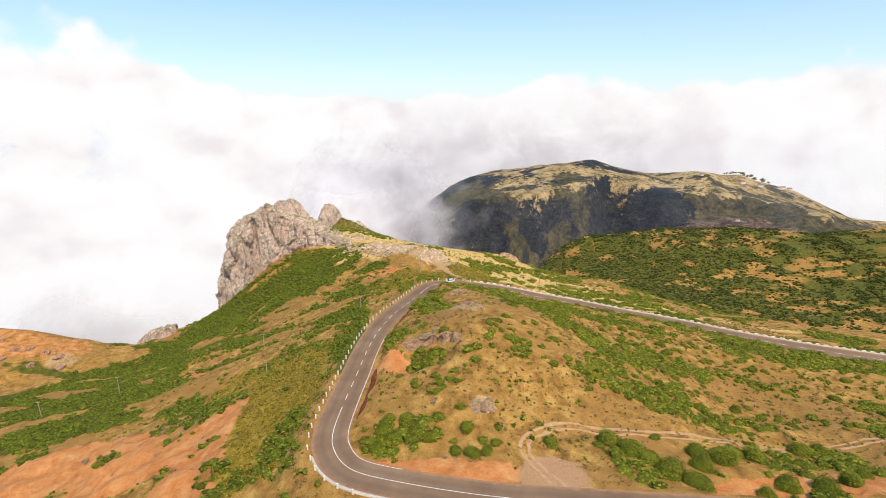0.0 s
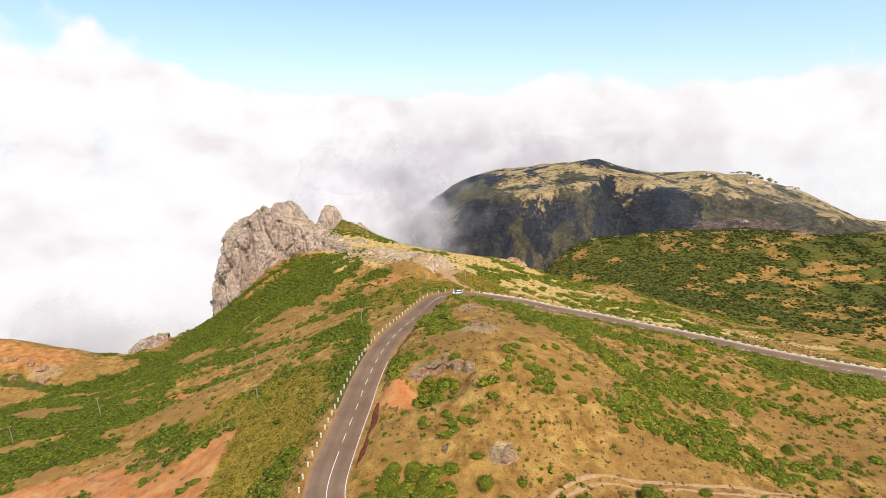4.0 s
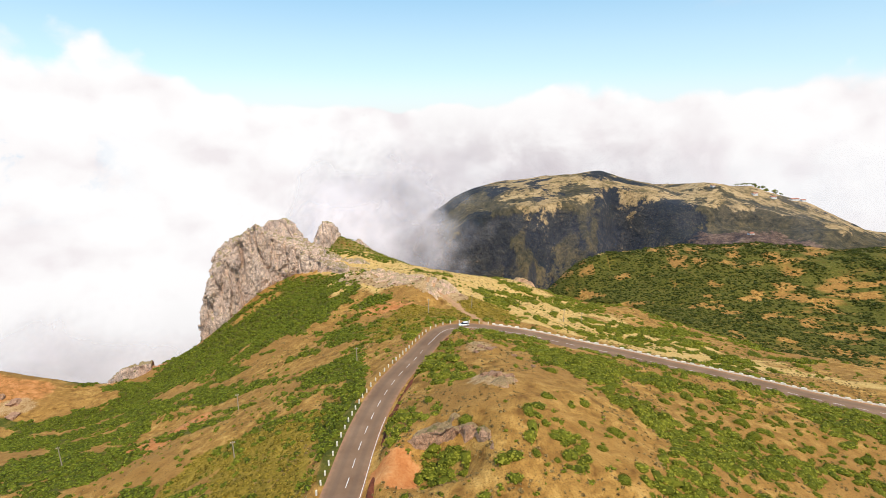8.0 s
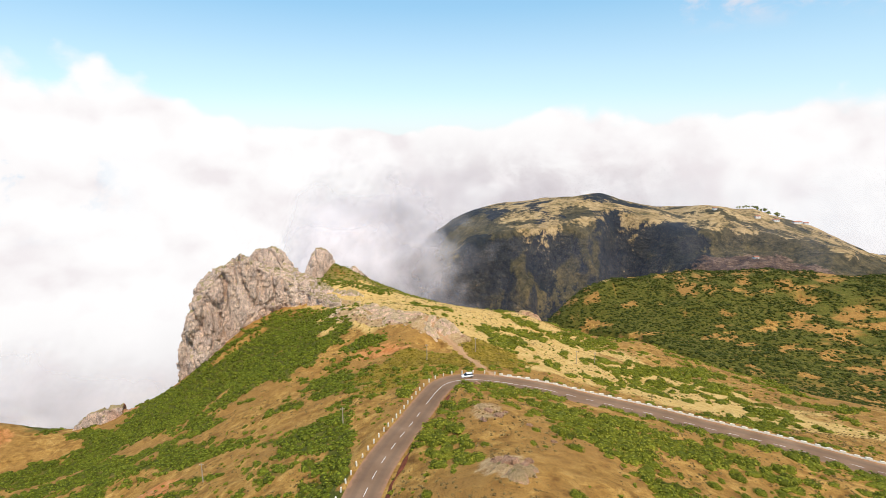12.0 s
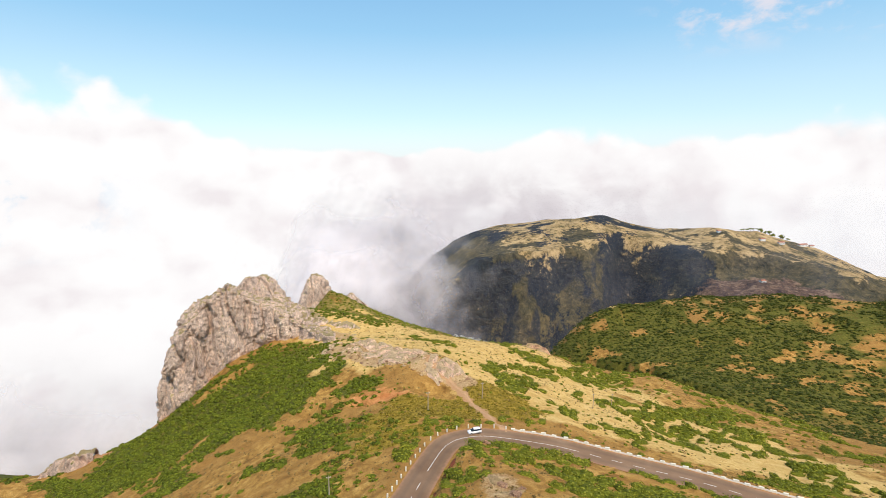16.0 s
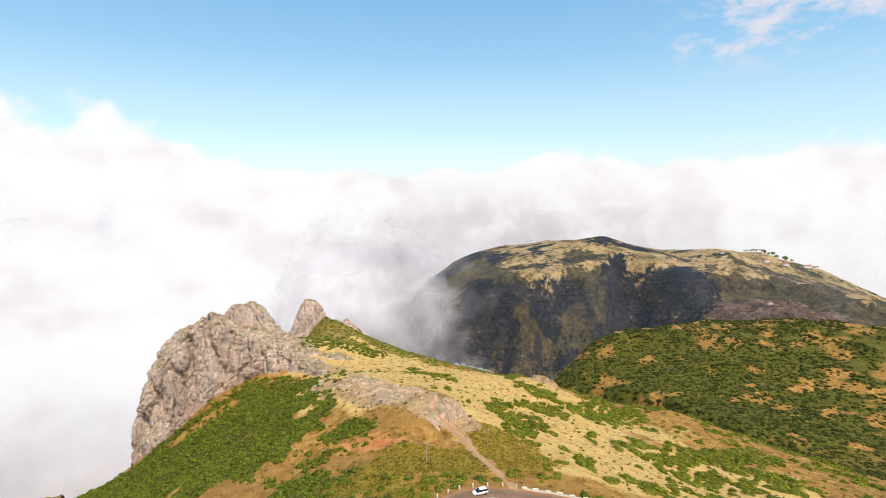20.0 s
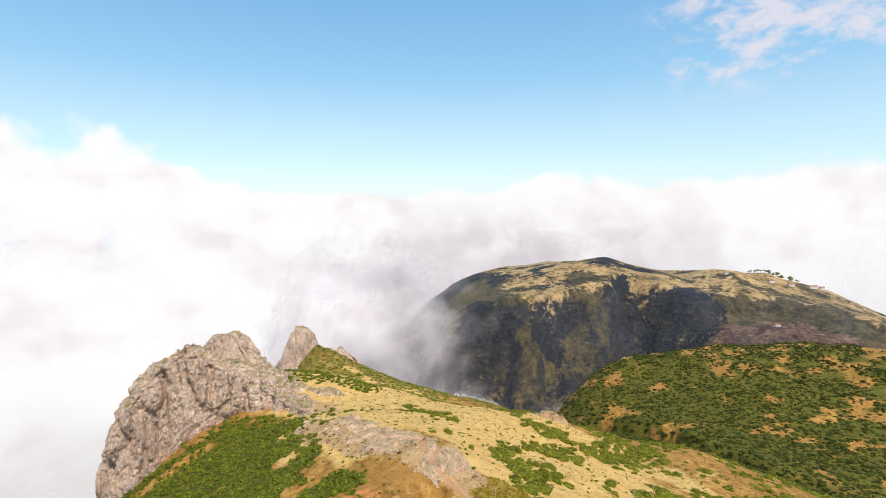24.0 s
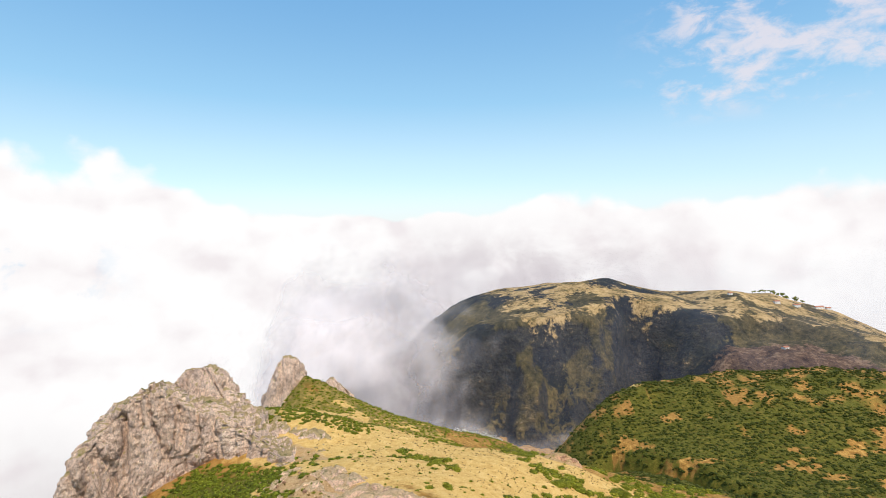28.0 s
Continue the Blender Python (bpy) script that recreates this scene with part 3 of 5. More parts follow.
def line_distance(line, x, y):
    """Distance from a line on the plan."""
    best = np.full(np.shape(x), 1e6)
    for (ax, ay), (bx, by) in zip(line[:-1], line[1:]):
        dx, dy = bx - ax, by - ay
        u = np.clip(((x - ax) * dx + (y - ay) * dy) / (dx * dx + dy * dy), 0, 1)
        best = np.minimum(best, np.hypot(x - ax - u * dx, y - ay - u * dy))
    return best


def gully(x, y):
    return line_distance(GULLY, x + 4 * fractal(x, y, 12, 2, 40), y)



def dense(line, step):
    """A smooth curve through the points of a line, every few metres."""
    p = np.array(line, float)
    p = np.vstack([2 * p[0] - p[1], p, 2 * p[-1] - p[-2]])
    out = []
    for i in range(1, len(p) - 2):
        n = max(2, int(np.linalg.norm(p[i + 1] - p[i]) / step))
        for u in np.arange(n) / n:
            a, b, c, d = p[i - 1], p[i], p[i + 1], p[i + 2]
            out.append(0.5 * (2 * b + (c - a) * u + (2 * a - 5 * b + 4 * c - d) * u ** 2 + (3 * b - a - 3 * c + d) * u ** 3))
    return np.array(out + [p[-2]])


LANE = dense(ROAD, 1.5)
LEFT_W, RIGHT_W = 4.4, 3.7  # the road's half widths, towards the valley and towards the bank


class Surface:
    """A smooth sheet laid over lines of the land."""

    def __init__(self, lines, soft):
        p = np.array([q for line in lines for q in line], float)
        self.c = p[:, :2] / 100
        k = self.kernel(self.c) + soft * np.eye(len(p))
        n = len(p)
        one = np.hstack([np.ones((n, 1)), self.c])
        m = np.block([[k, one], [one.T, np.zeros((3, 3))]])
        self.w = np.linalg.solve(m, np.concatenate([p[:, 2], np.zeros(3)]))

    def kernel(self, q):
        r = np.linalg.norm(q[:, None] - self.c[None], axis=2)
        return r * r * np.log(r + 1e-9) * 0.2 + r * -1.0

    def __call__(self, x, y):
        q = np.stack([np.ravel(x), np.ravel(y)], 1) / 100
        out = np.concatenate([self.kernel(b) @ self.w[:-3] + self.w[-3] + b @ self.w[-2:] for b in np.array_split(q, max(1, len(q) // 20000))])
        return out.reshape(np.shape(x))


BASE = Surface([ROAD, KNOLL, RIDGE, WEST, EAST, EDGE], 0.02)


def lane_at(x, y):
    """Distance from the road's middle (left of it positive), and the road's height there."""
    x, y = np.ravel(x), np.ravel(y)
    side, height = np.full(len(x), 999.0), np.zeros(len(x))
    near = np.where((x > -60) & (x < 330) & (y > 40) & (y < 240))[0]
    tang = np.gradient(LANE[:, :2], axis=0)
    tang /= np.linalg.norm(tang, axis=1)[:, None]
    for part_ in np.array_split(near, max(1, len(near) // 20000)):
        d = np.stack([x[part_], y[part_]], 1)[:, None] - LANE[None, :, :2]
        i = np.argmin((d ** 2).sum(2), axis=1)
        v, tg = d[np.arange(len(i)), i], tang[i]
        s = tg[:, 0] * v[:, 1] - tg[:, 1] * v[:, 0]
        side[part_] = np.sign(s) * np.linalg.norm(v, axis=1)
        height[part_] = LANE[i, 2]
    return side, height


# the road runs away from the hairpin, so its left is the valley side on the climb
def land(x, y, detail=True):
    x, y = np.asarray(x, float), np.asarray(y, float)
    h = BASE(x, y)
    away = np.hypot(x, y - 200)
    far = np.maximum(smooth(790, 960, y), smooth(950, 1500, away))
    h = h - 1500 * smooth(-370, -680, x) - 330 * smooth(352, 480, y) * smooth(-130, -200, x)
    h = h * (1 - far) + (-360 - 1400 * smooth(0, -400, x)) * far - 1600 * smooth(1150, 1800, away)
    if detail:
        rough = 1 + 2.0 * smooth(250, 700, away)
        h = h + rough * (1.2 * fractal(x, y, 26, 5, 3) + 0.3 * fractal(x, y, 3.6, 2, 8))
        red, gravel = zone(RED, x, y), zone(GRAVEL, x, y)
        h = h + red * 2.6 * np.abs(fractal(x, y * 0.7, 11, 4, 31)) - red * 1.1 + gravel * (0.9 * fractal(x, y, 5, 4, 12))
        h = h - 20 * np.exp(-(gully(x, y) / 8.0) ** 2)
        h = h - 4.5 * np.exp(-((x + 4.0) / 7.5) ** 4 - ((y - 121) / 6.5) ** 4)
    s, rh = lane_at(x, y)
    s, rh = s.reshape(x.shape), rh.reshape(x.shape)
    bench = np.where(s > 0, 1 - smooth(LEFT_W + 1.6, LEFT_W + 7, s), 1 - smooth(RIGHT_W + 0.6, RIGHT_W + 3.4, -s))
    return h * (1 - bench) + (rh - 0.12) * bench


# ---- ground, road and rock ----
def quick_mesh(name, verts, faces, mats=(), smooth_=True, index=None):
    """A mesh of quads (or of triangles) from arrays."""
    verts, faces = np.asarray(verts, np.float32), np.asarray(faces, np.int32)
    k = faces.shape[1]
    me = bpy.data.meshes.new(name)
    me.vertices.add(len(verts))
    me.vertices.foreach_set("co", verts.ravel())
    me.loops.add(faces.size)
    me.loops.foreach_set("vertex_index", faces.ravel())
    me.polygons.add(len(faces))
    me.polygons.foreach_set("loop_start", np.arange(0, faces.size, k, dtype=np.int32))
    me.polygons.foreach_set("loop_total", np.full(len(faces), k, np.int32))
    if smooth_:
        me.polygons.foreach_set("use_smooth", np.ones(len(faces), bool))
    for m in mats:
        me.materials.append(m)
    if index is not None:
        me.polygons.foreach_set("material_index", np.asarray(index, np.int32))
    me.update(calc_edges=True)
    return me


def give(me, name, values):
    a = me.attributes.new(name, "FLOAT", "POINT")
    a.data.foreach_set("value", np.asarray(values, np.float32).ravel())


def grid_faces(nx, ny):
    i = np.arange(nx - 1)[None] + nx * np.arange(ny - 1)[:, None]
    return np.stack([i, i + 1, i + 1 + nx, i + nx], 2).reshape(-1, 4)


def stretch(lo, hi, inner_lo, inner_hi, fine, grow=1.12):
    """Steps that are fine in the middle and grow outwards."""
    mid = list(np.arange(inner_lo, inner_hi + fine, fine))
    a, s = mid[-1], fine
    while a < hi:
        s *= grow
        a += s
        mid.append(a)
    b, s = mid[0], fine
    while b > lo:
        s *= grow
        b -= s
        mid.insert(0, b)
    return np.array(mid)


def scrub_cover(x, y):
    """Where green scrub grows: 0 to 1."""
    patchy = fractal(x, y, 24, 4, 51)
    streaky = fractal(x * 1.7 + y * 0.5, y * 0.8, 13, 3, 52)
    g = np.maximum(np.maximum(zone(SCRUB, x, y), zone(LOW_SCRUB, x, y)), zone(EAST_SCRUB, x, y)) * np.maximum(smooth(-1.5, -0.8, patchy + 0.5 * streaky) * smooth(-1.05, -0.7, fractal(x, y, 7, 3, 58)), smooth(-60, -80, x) * smooth(-1.5, -1.1, patchy))
    h = zone(HILL, x, y) * smooth(-1.15, -0.5, fractal(x, y * 1.7, 26, 5, 53) + 0.5 * streaky)
    loose = 0.75 * smooth(0.34, 0.66, patchy + 0.5 * streaky)
    slope = smooth(-24, -44, x) * smooth(335, 300, y) * smooth(100, 120, y)
    heath = zone(HEATH, x, y)
    loose = np.maximum(loose * (1 - 0.9 * heath), slope * (1 - 0.9 * heath) * (1 - zone(RED, x, y)) * smooth(-0.05, 0.35, fractal(x * 0.45 + 0.1 * y, y + x * 0.25, 11, 4, 54) + 0.3 * patchy))
    bare = np.maximum(zone(RED, x, y), zone(GRAVEL, x, y))
    loose = loose * (1 - zone(BARE, x, y)) * smooth(52, 70, y)
    return np.clip(np.maximum(np.maximum(g, h * (1 - 0.5 * bare)), loose * (1 - bare)) * (1 - zone(STREAK, x, y)) - 0.12 * bare, 0, 1)


def path_cover(x, y):
    w = 0.5 * fractal(x, y, 6, 2, 60)
    t = line_distance(TRACK, x + w, y)
    rut = np.exp(-(t / 1.6) ** 2) * 0.3
    apron = np.exp(-(np.hypot(x - 21, y - 78) / 7) ** 4)
    return np.maximum(np.maximum(rut, apron), 1 - smooth(0.8, 2.0, line_distance(FOOTPATH, x + w, y)))


gx, gy = stretch(-3200, 3200, -270, 250, 2.0), stretch(-700, 4300, 55, 520, 2.0)
X, Y = np.meshgrid(gx, gy)
GROUND_Z = land(X, Y)


def ground_z(x, y):
    """Height of the ground sheet as it lies between its corners."""
    i, j = np.clip(np.searchsorted(gx, x) - 1, 0, len(gx) - 2), np.clip(np.searchsorted(gy, y) - 1, 0, len(gy) - 2)
    u, v = (x - gx[i]) / (gx[i + 1] - gx[i]), (y - gy[j]) / (gy[j + 1] - gy[j])
    z = GROUND_Z
    return (z[j, i] * (1 - u) + z[j, i + 1] * u) * (1 - v) + (z[j + 1, i] * (1 - u) + z[j + 1, i + 1] * u) * v


me = quick_mesh("ground", np.stack([X.ravel(), Y.ravel(), GROUND_Z.ravel()], 1), grid_faces(len(gx), len(gy)), [ground_mat])
give(me, "green", scrub_cover(X, Y) * (1 - 0.32 * smooth(-24, -10, X) * smooth(330, 290, Y) - 0.12 * smooth(290, 330, Y)))
give(me, "red", zone(RED, X, Y))
give(me, "gravel", zone(GRAVEL, X, Y))
give(me, "heath", zone(HEATH, X, Y))
give(me, "sand", zone(SAND, X, Y))
give(me, "path", path_cover(X, Y))
ground = tagged(new("ground", me), "dry yellow grass slopes with green scrub and red soil", "hillside", kind="structure")


def side_of(line):
    tg = np.gradient(line[:, :2], axis=0)
    tg /= np.linalg.norm(tg, axis=1)[:, None]
    return tg, np.stack([-tg[:, 1], tg[:, 0]], 1)


LANE_T, LANE_N = side_of(LANE)
LANE_S = np.concatenate([[0], np.cumsum(np.linalg.norm(np.diff(LANE[:, :2], axis=0), axis=1))])


def on_lane(s, off, lift=0.0):
    """A place on the road, s metres along and off metres to its left, and its heading."""
    p = np.array([np.interp(s, LANE_S, LANE[:, i]) for i in range(3)])
    n = np.array([np.interp(s, LANE_S, LANE_N[:, i]) for i in range(2)])
    n /= np.linalg.norm(n)
    return (p[0] + n[0] * off, p[1] + n[1] * off, p[2] + lift), math.atan2(-n[0], n[1])


def lane_near(x, y):
    """Metres along the road of the place nearest to x, y."""
    return LANE_S[np.argmin((LANE[:, 0] - x) ** 2 + (LANE[:, 1] - y) ** 2)]


def strip(name, s0, s1, a, b, lift, mat, thick=0.0, step=1.5, cols=2):
    """A strip that follows the road; with a thickness it has sides."""
    ss = np.linspace(s0, s1, max(2, int((s1 - s0) / step) + 1))
    rows = []
    for s in ss:
        r = [on_lane(s, o, lift)[0] for o in np.linspace(a, b, cols)]
        if thick:
            r = [on_lane(s, a, lift - thick)[0]] + r + [on_lane(s, b, lift - thick)[0]]
        rows.append(r)
    n = len(rows[0])
    me = quick_mesh(name, np.array(rows).reshape(-1, 3), grid_faces(n, len(ss))[:, ::-1], [mat], not thick)
    return me, np.tile(np.linspace(-1, 1, n), len(ss))


me, across = strip("road", 0, LANE_S[-1], -RIGHT_W, LEFT_W, 0.0, asphalt_mat, cols=9)
give(me, "across", across)
road = tagged(new("road", me), "worn reddish-grey asphalt mountain road", "road", kind="structure")


def road_part(name, *args, **kw):
    ob = new(name, strip(name, *args, **kw)[0])
    ob.parent = road
    return ob


S_CLIMB, S_BEND, S_OUT = lane_near(-24.4, 104.5), lane_near(-10, 192), lane_near(33, 210)
road_part("centre_line", 5, S_CLIMB, -0.07, 0.07, 0.012, paint_mat)
road_part("centre_line", S_BEND, S_OUT, -0.07, 0.07, 0.012, paint_mat)
for s in np.arange(S_CLIMB + 3, S_BEND - 3, 6.0):
    road_part("lane_dash", s, s + 3.0, -0.07, 0.07, 0.012, paint_mat)
for s in np.arange(S_OUT + 3, lane_near(185, 152), 5.9):
    road_part("lane_dash", s, s + 3.0, -0.07, 0.07, 0.012, paint_mat)
road_part("edge_line", lane_near(-9, 78), lane_near(-22, 145), -RIGHT_W + 0.25, -RIGHT_W + 0.37, 0.012, paint_mat)
kerb = new("kerb", strip("kerb", lane_near(0, 75), lane_near(-22.8, 88), LEFT_W + 0.1, LEFT_W + 0.55, 0.28, kerb_mat, 0.6)[0])
tagged(kerb, "low pale stone kerb round the hairpin", "kerb", kind="structure")


CREST_X = [-160, -155, -151, -146, -141, -130, -120, -108, -98, -88, -78, -68, -60]
CREST_Z = [-84, -52, -29, -14, -4, 6, 5, -2, -10, -14, -18, -21, -27]
CREST_Y = [312, 317, 320, 326, 336, 345, 350, 352, 348, 343, 337, 329, 322]


def crag_height(x, y):
    """The crag's bulk without its relief: sheer in front, sloping behind."""
    top = np.interp(x, CREST_X, CREST_Z)
    d = np.interp(x, CREST_X, CREST_Y) - y
    return np.where(d > 0, top - 0.6 * np.clip(d, 0, 5) - 4.0 * np.maximum(0, d - 5), top + 0.30 * np.minimum(d, 0) - 2.5 * np.maximum(0, -d - 40))


def weathered(P, N, jag, seed, tall=0.5):
    """Buttresses, upright fissures, blocks and pits, pushed out of a rock surface along its normals."""
    out = np.empty_like(P)
    off = Vector((seed * 7.3, seed * 3.1, seed))
    for i, (p, n) in enumerate(zip(P, N)):
        q = Vector((p[0], p[1], p[2] * tall)) + off
        up = Vector((p[0], p[1], p[2] * 0.16)) + off
        k = 3.2 * noise.fractal(up * 0.05, 1.0, 2.0, 2)
        cleft = abs(noise.noise(up * 0.075 + 0.35 * noise.noise_vector(q * 0.06)))
        k -= 2.7 * max(0.0, 1 - cleft * 6.0)
        cleft = abs(noise.noise(up * 0.17 + Vector((9, 4, 0)) + 0.3 * noise.noise_vector(q * 0.12)))
        k -= 1.7 * max(0.0, 1 - cleft * 5.5)
        near = noise.voronoi(q * 0.15 + 0.3 * noise.noise_vector(q * 0.2))[0]
        k += 1.0 * min(near[1] - near[0], 0.5) - 0.8 * near[0]
        near = noise.voronoi(Vector((p[0], p[1], p[2] * 0.7)) * 0.42 + off)[0]
        k += 0.7 * min(near[1] - near[0], 0.4) - 0.6 * near[0]
        k += 0.45 * noise.fractal(Vector(p) * 1.0, 0.7, 2.0, 3)
        out[i] = p + n * (k * jag)
    return out


def rock_curtain(name, spine, back, foot, slope, jag, mat, seed, cols, rows, crown=4.0):
    """A rock wall along a spine of x, y, top: a back slope, a rounded brow and a steep face, evenly sampled."""
    sp = dense(spine, 0.5)
    u = np.linspace(0, 1, cols) * (len(sp) - 1)
    sp = np.stack([np.interp(u, np.arange(len(sp)), sp[:, i]) for i in range(3)], 1)
    _, n = side_of(sp)
    P = np.zeros((rows, cols, 3))
    for j in range(cols):
        fall = max(1.0, sp[j, 2] - foot(sp[j, 0]))
        lead = -n[j]
        path = [(-back, -0.32 * back - 3), (-back * 0.5, -0.12 * back), (-crown * 0.5, -0.25), (0, 0), (crown * 0.55, -1.0), (crown, -3.4), (crown + slope * fall * 0.5, -3.4 - fall * 0.5), (crown + slope * fall * 1.15, -3.4 - fall * 1.1)]
        path = np.array(path)
        d = np.concatenate([[0], np.cumsum(np.hypot(*np.diff(path, axis=0).T))])
        w = np.linspace(0, d[-1], rows)
        o, z = np.interp(w, d, path[:, 0]), np.interp(w, d, path[:, 1])
        P[:, j, 0], P[:, j, 1], P[:, j, 2] = sp[j, 0] + lead[0] * o, sp[j, 1] + lead[1] * o, sp[j, 2] + z
    du, dv = np.gradient(P, axis=1), np.gradient(P, axis=0)
    nrm = np.cross(du, dv)
    nrm /= np.linalg.norm(nrm, axis=2)[:, :, None] + 1e-9
    nrm *= np.sign((nrm * np.array([0.0, -0.6, 0.8])).sum(2))[:, :, None]
    me = quick_mesh(name, weathered(P.reshape(-1, 3), nrm.reshape(-1, 3), jag, seed), grid_faces(cols, rows), [mat])
    return new(name, me)


crag = tagged(new("crag"), "massive grey rock crag with cracked cliffs above the scrub", "crag")
crag.location = (-120, 350, -60)
crag_spine = [(-159, 338, -110), (-157, 335, -78), (-154.5, 331, -50), (-151, 328, -30), (-146, 329, -16), (-141, 332, -6.5), (-132, 338, 2.5), (-124, 341, 7.5), (-116, 345, 1.5), (-108, 349, -4), (-98, 349, -7), (-88, 346, -11.5), (-78, 341, -15), (-69, 335, -18), (-58, 325, -21)]
ob = rock_curtain("rock_face", crag_spine, 40, lambda x: float(np.interp(x, [-160, -150, -142, -130, -115, -100, -87, -72, -60], [-104, -96, -80, -60, -44, -37, -33, -30, -28])), 0.13, 1.25, crag_mat, 1, 400, 300, 5.0)
ob.parent, ob.matrix_parent_inverse = crag, Matrix.Translation(-Vector(crag.location))
ob = rock_curtain("summit_knob", [(-134, 372, -4), (-128, 374, 2.5), (-122, 375, 5.2), (-116, 375, 3.0), (-110, 373, -5), (-104, 370, -13)], 12, lambda x: -16.0, 0.35, 0.8, crag_mat, 2, 90, 60, 3.0)
ob.parent, ob.matrix_parent_inverse = crag, Matrix.Translation(-Vector(crag.location))
spire = rock_curtain("rock_spire", [(-141, 494, -92), (-136, 491, -68), (-132, 489, -50), (-127, 488, -34), (-122, 487, -24), (-117, 487, -20), (-112, 488, -22), (-106, 489, -29), (-100, 490, -38)], 12, lambda x: -110.0 - 0.7 * (x + 120), 0.30, 0.95, crag_mat, 3, 110, 130, 3.0)
tagged(spire, "pointed grey rock spire on the green ridge", "rock spire")
fin = rock_curtain("rock_fin", [(-98, 506, -60), (-93, 506, -46), (-89, 506, -41), (-84, 506, -44), (-77, 506, -50), (-70, 506, -57), (-61, 507, -68)], 8, lambda x: -85.0, 0.25, 0.8, crag_mat, 4, 80, 70, 2.0)
tagged(fin, "jagged grey rock fin behind the ridge", "rock")
outcrop = rock_curtain("rock_outcrop", [(-214, 301, -96), (-208, 299, -84), (-201, 297, -76), (-194, 297, -71), (-186, 298, -68), (-178, 301, -68)], 10, lambda x: -100.0, 0.3, 0.8, crag_mat, 5, 90, 60, 2.0)
tagged(outcrop, "grey rock outcrop on the valley edge", "rock outcrop")


# the broken rock rib that runs from the crag down towards the road
def rock_rib(line, width, rise, seed, mat, jag, label):
    p = dense([(x, y, 0) for x, y in line], 0.55)
    _, n = side_of(p)
    w = np.linspace(-1, 1, 46)
    X, Y = p[None, :, 0] + n[None, :, 0] * w[:, None] * width, p[None, :, 1] + n[None, :, 1] * w[:, None] * width
    k = np.linspace(0, 1, len(p))[None]
    body = (1 - np.abs(w) ** 2.2)[:, None] * smooth(0, 0.06, k) * smooth(1, 0.88, k)
    broken = smooth(-0.95, 0.15, fractal(X, Y, 11, 4, seed))
    Z = land(X, Y) - 0.9 + rise * body * broken
    P = np.stack([X, Y, Z], 2).reshape(-1, 3)
    N = np.tile([0.1, -0.35, 0.93], (len(P), 1))
    me = quick_mesh("rock_rib", weathered(P, N, jag, seed, 0.9), grid_faces(len(p), len(w)), [mat])
    return tagged(new("rock_rib", me), label, "rock outcrop")


rock_rib([(-66, 318), (-56, 308), (-44, 299), (-31, 288), (-18, 277), (-6, 266), (2, 257)], 10.5, 2.6, 91, rib_mat, 0.75, "broken pinkish-grey rock rib below the crag")
for line, width, rise, seed in (([(-82, 134), (-75, 129), (-68, 121), (-62, 117)], 3.5, 1.2, 97), ([(-100, 150), (-94, 147), (-86, 141)], 4.0, 1.4, 98), ([(-58, 116), (-54, 110), (-50, 107)], 2.5, 1.0, 99), ([(-108, 199), (-98, 193), (-86, 190)], 5.0, 1.0, 100), ([(-184, 306), (-174, 301), (-166, 294)], 5.0, 2.0, 101)):
    rock_rib(line, width, rise, seed, redstone_mat, 0.35, "crumbling red-brown rock in the eroded slope")
for line, width, rise, seed in (([(2, 147), (7, 144), (13, 141)], 5.0, 1.9, 92), ([(9, 118), (11, 113), (15, 109)], 4.5, 1.3, 93), ([(6, 98), (9, 97), (12, 98)], 2.6, 1.5, 94), ([(3, 181), (7, 177), (12, 173)], 4.5, 1.4, 95), ([(45, 373), (51, 371), (60, 372)], 4.0, 3.0, 96)):
    rock_rib(line, width, rise, seed, knoll_mat, 0.38, "low weathered rock breaking through dry grass")


# wheel ruts of the dirt track and the trodden footpath
def trodden(name, line, off, width, label, seed):
    p = dense([(x, y, 0) for x, y in line], 0.7)
    _, n = side_of(p)
    k = np.arange(len(p))
    wob = 0.25 * fractal(k * 0.7, k * 0.0, 6, 3, seed)
    rows = []
    for e in (-1, -0.4, 0.4, 1):
        w = off + wob + e * width * (0.5 + 0.22 * fractal(k * 0.7, k * 0.0 + e, 2.5, 3, seed + 5))
        q = p[:, :2] + n * w[:, None]
        rows.append(np.column_stack([q, ground_z(q[:, 0], q[:, 1]) + (0.07 if abs(e) < 1 else 0.0)]))
    me = quick_mesh(name, np.stack(rows, 1).reshape(-1, 3), grid_faces(4, len(p)), [dust_mat])
    return tagged(new(name, me), label, "track", kind="structure")


for side in (-0.85, 0.85):
    trodden("dirt_track", TRACK, side, 0.75, "dusty wheel rut across the dry grass", 41 + int(side > 0))
trodden("footpath", FOOTPATH, 0.0, 1.3, "pale trodden footpath up the ridge", 45)


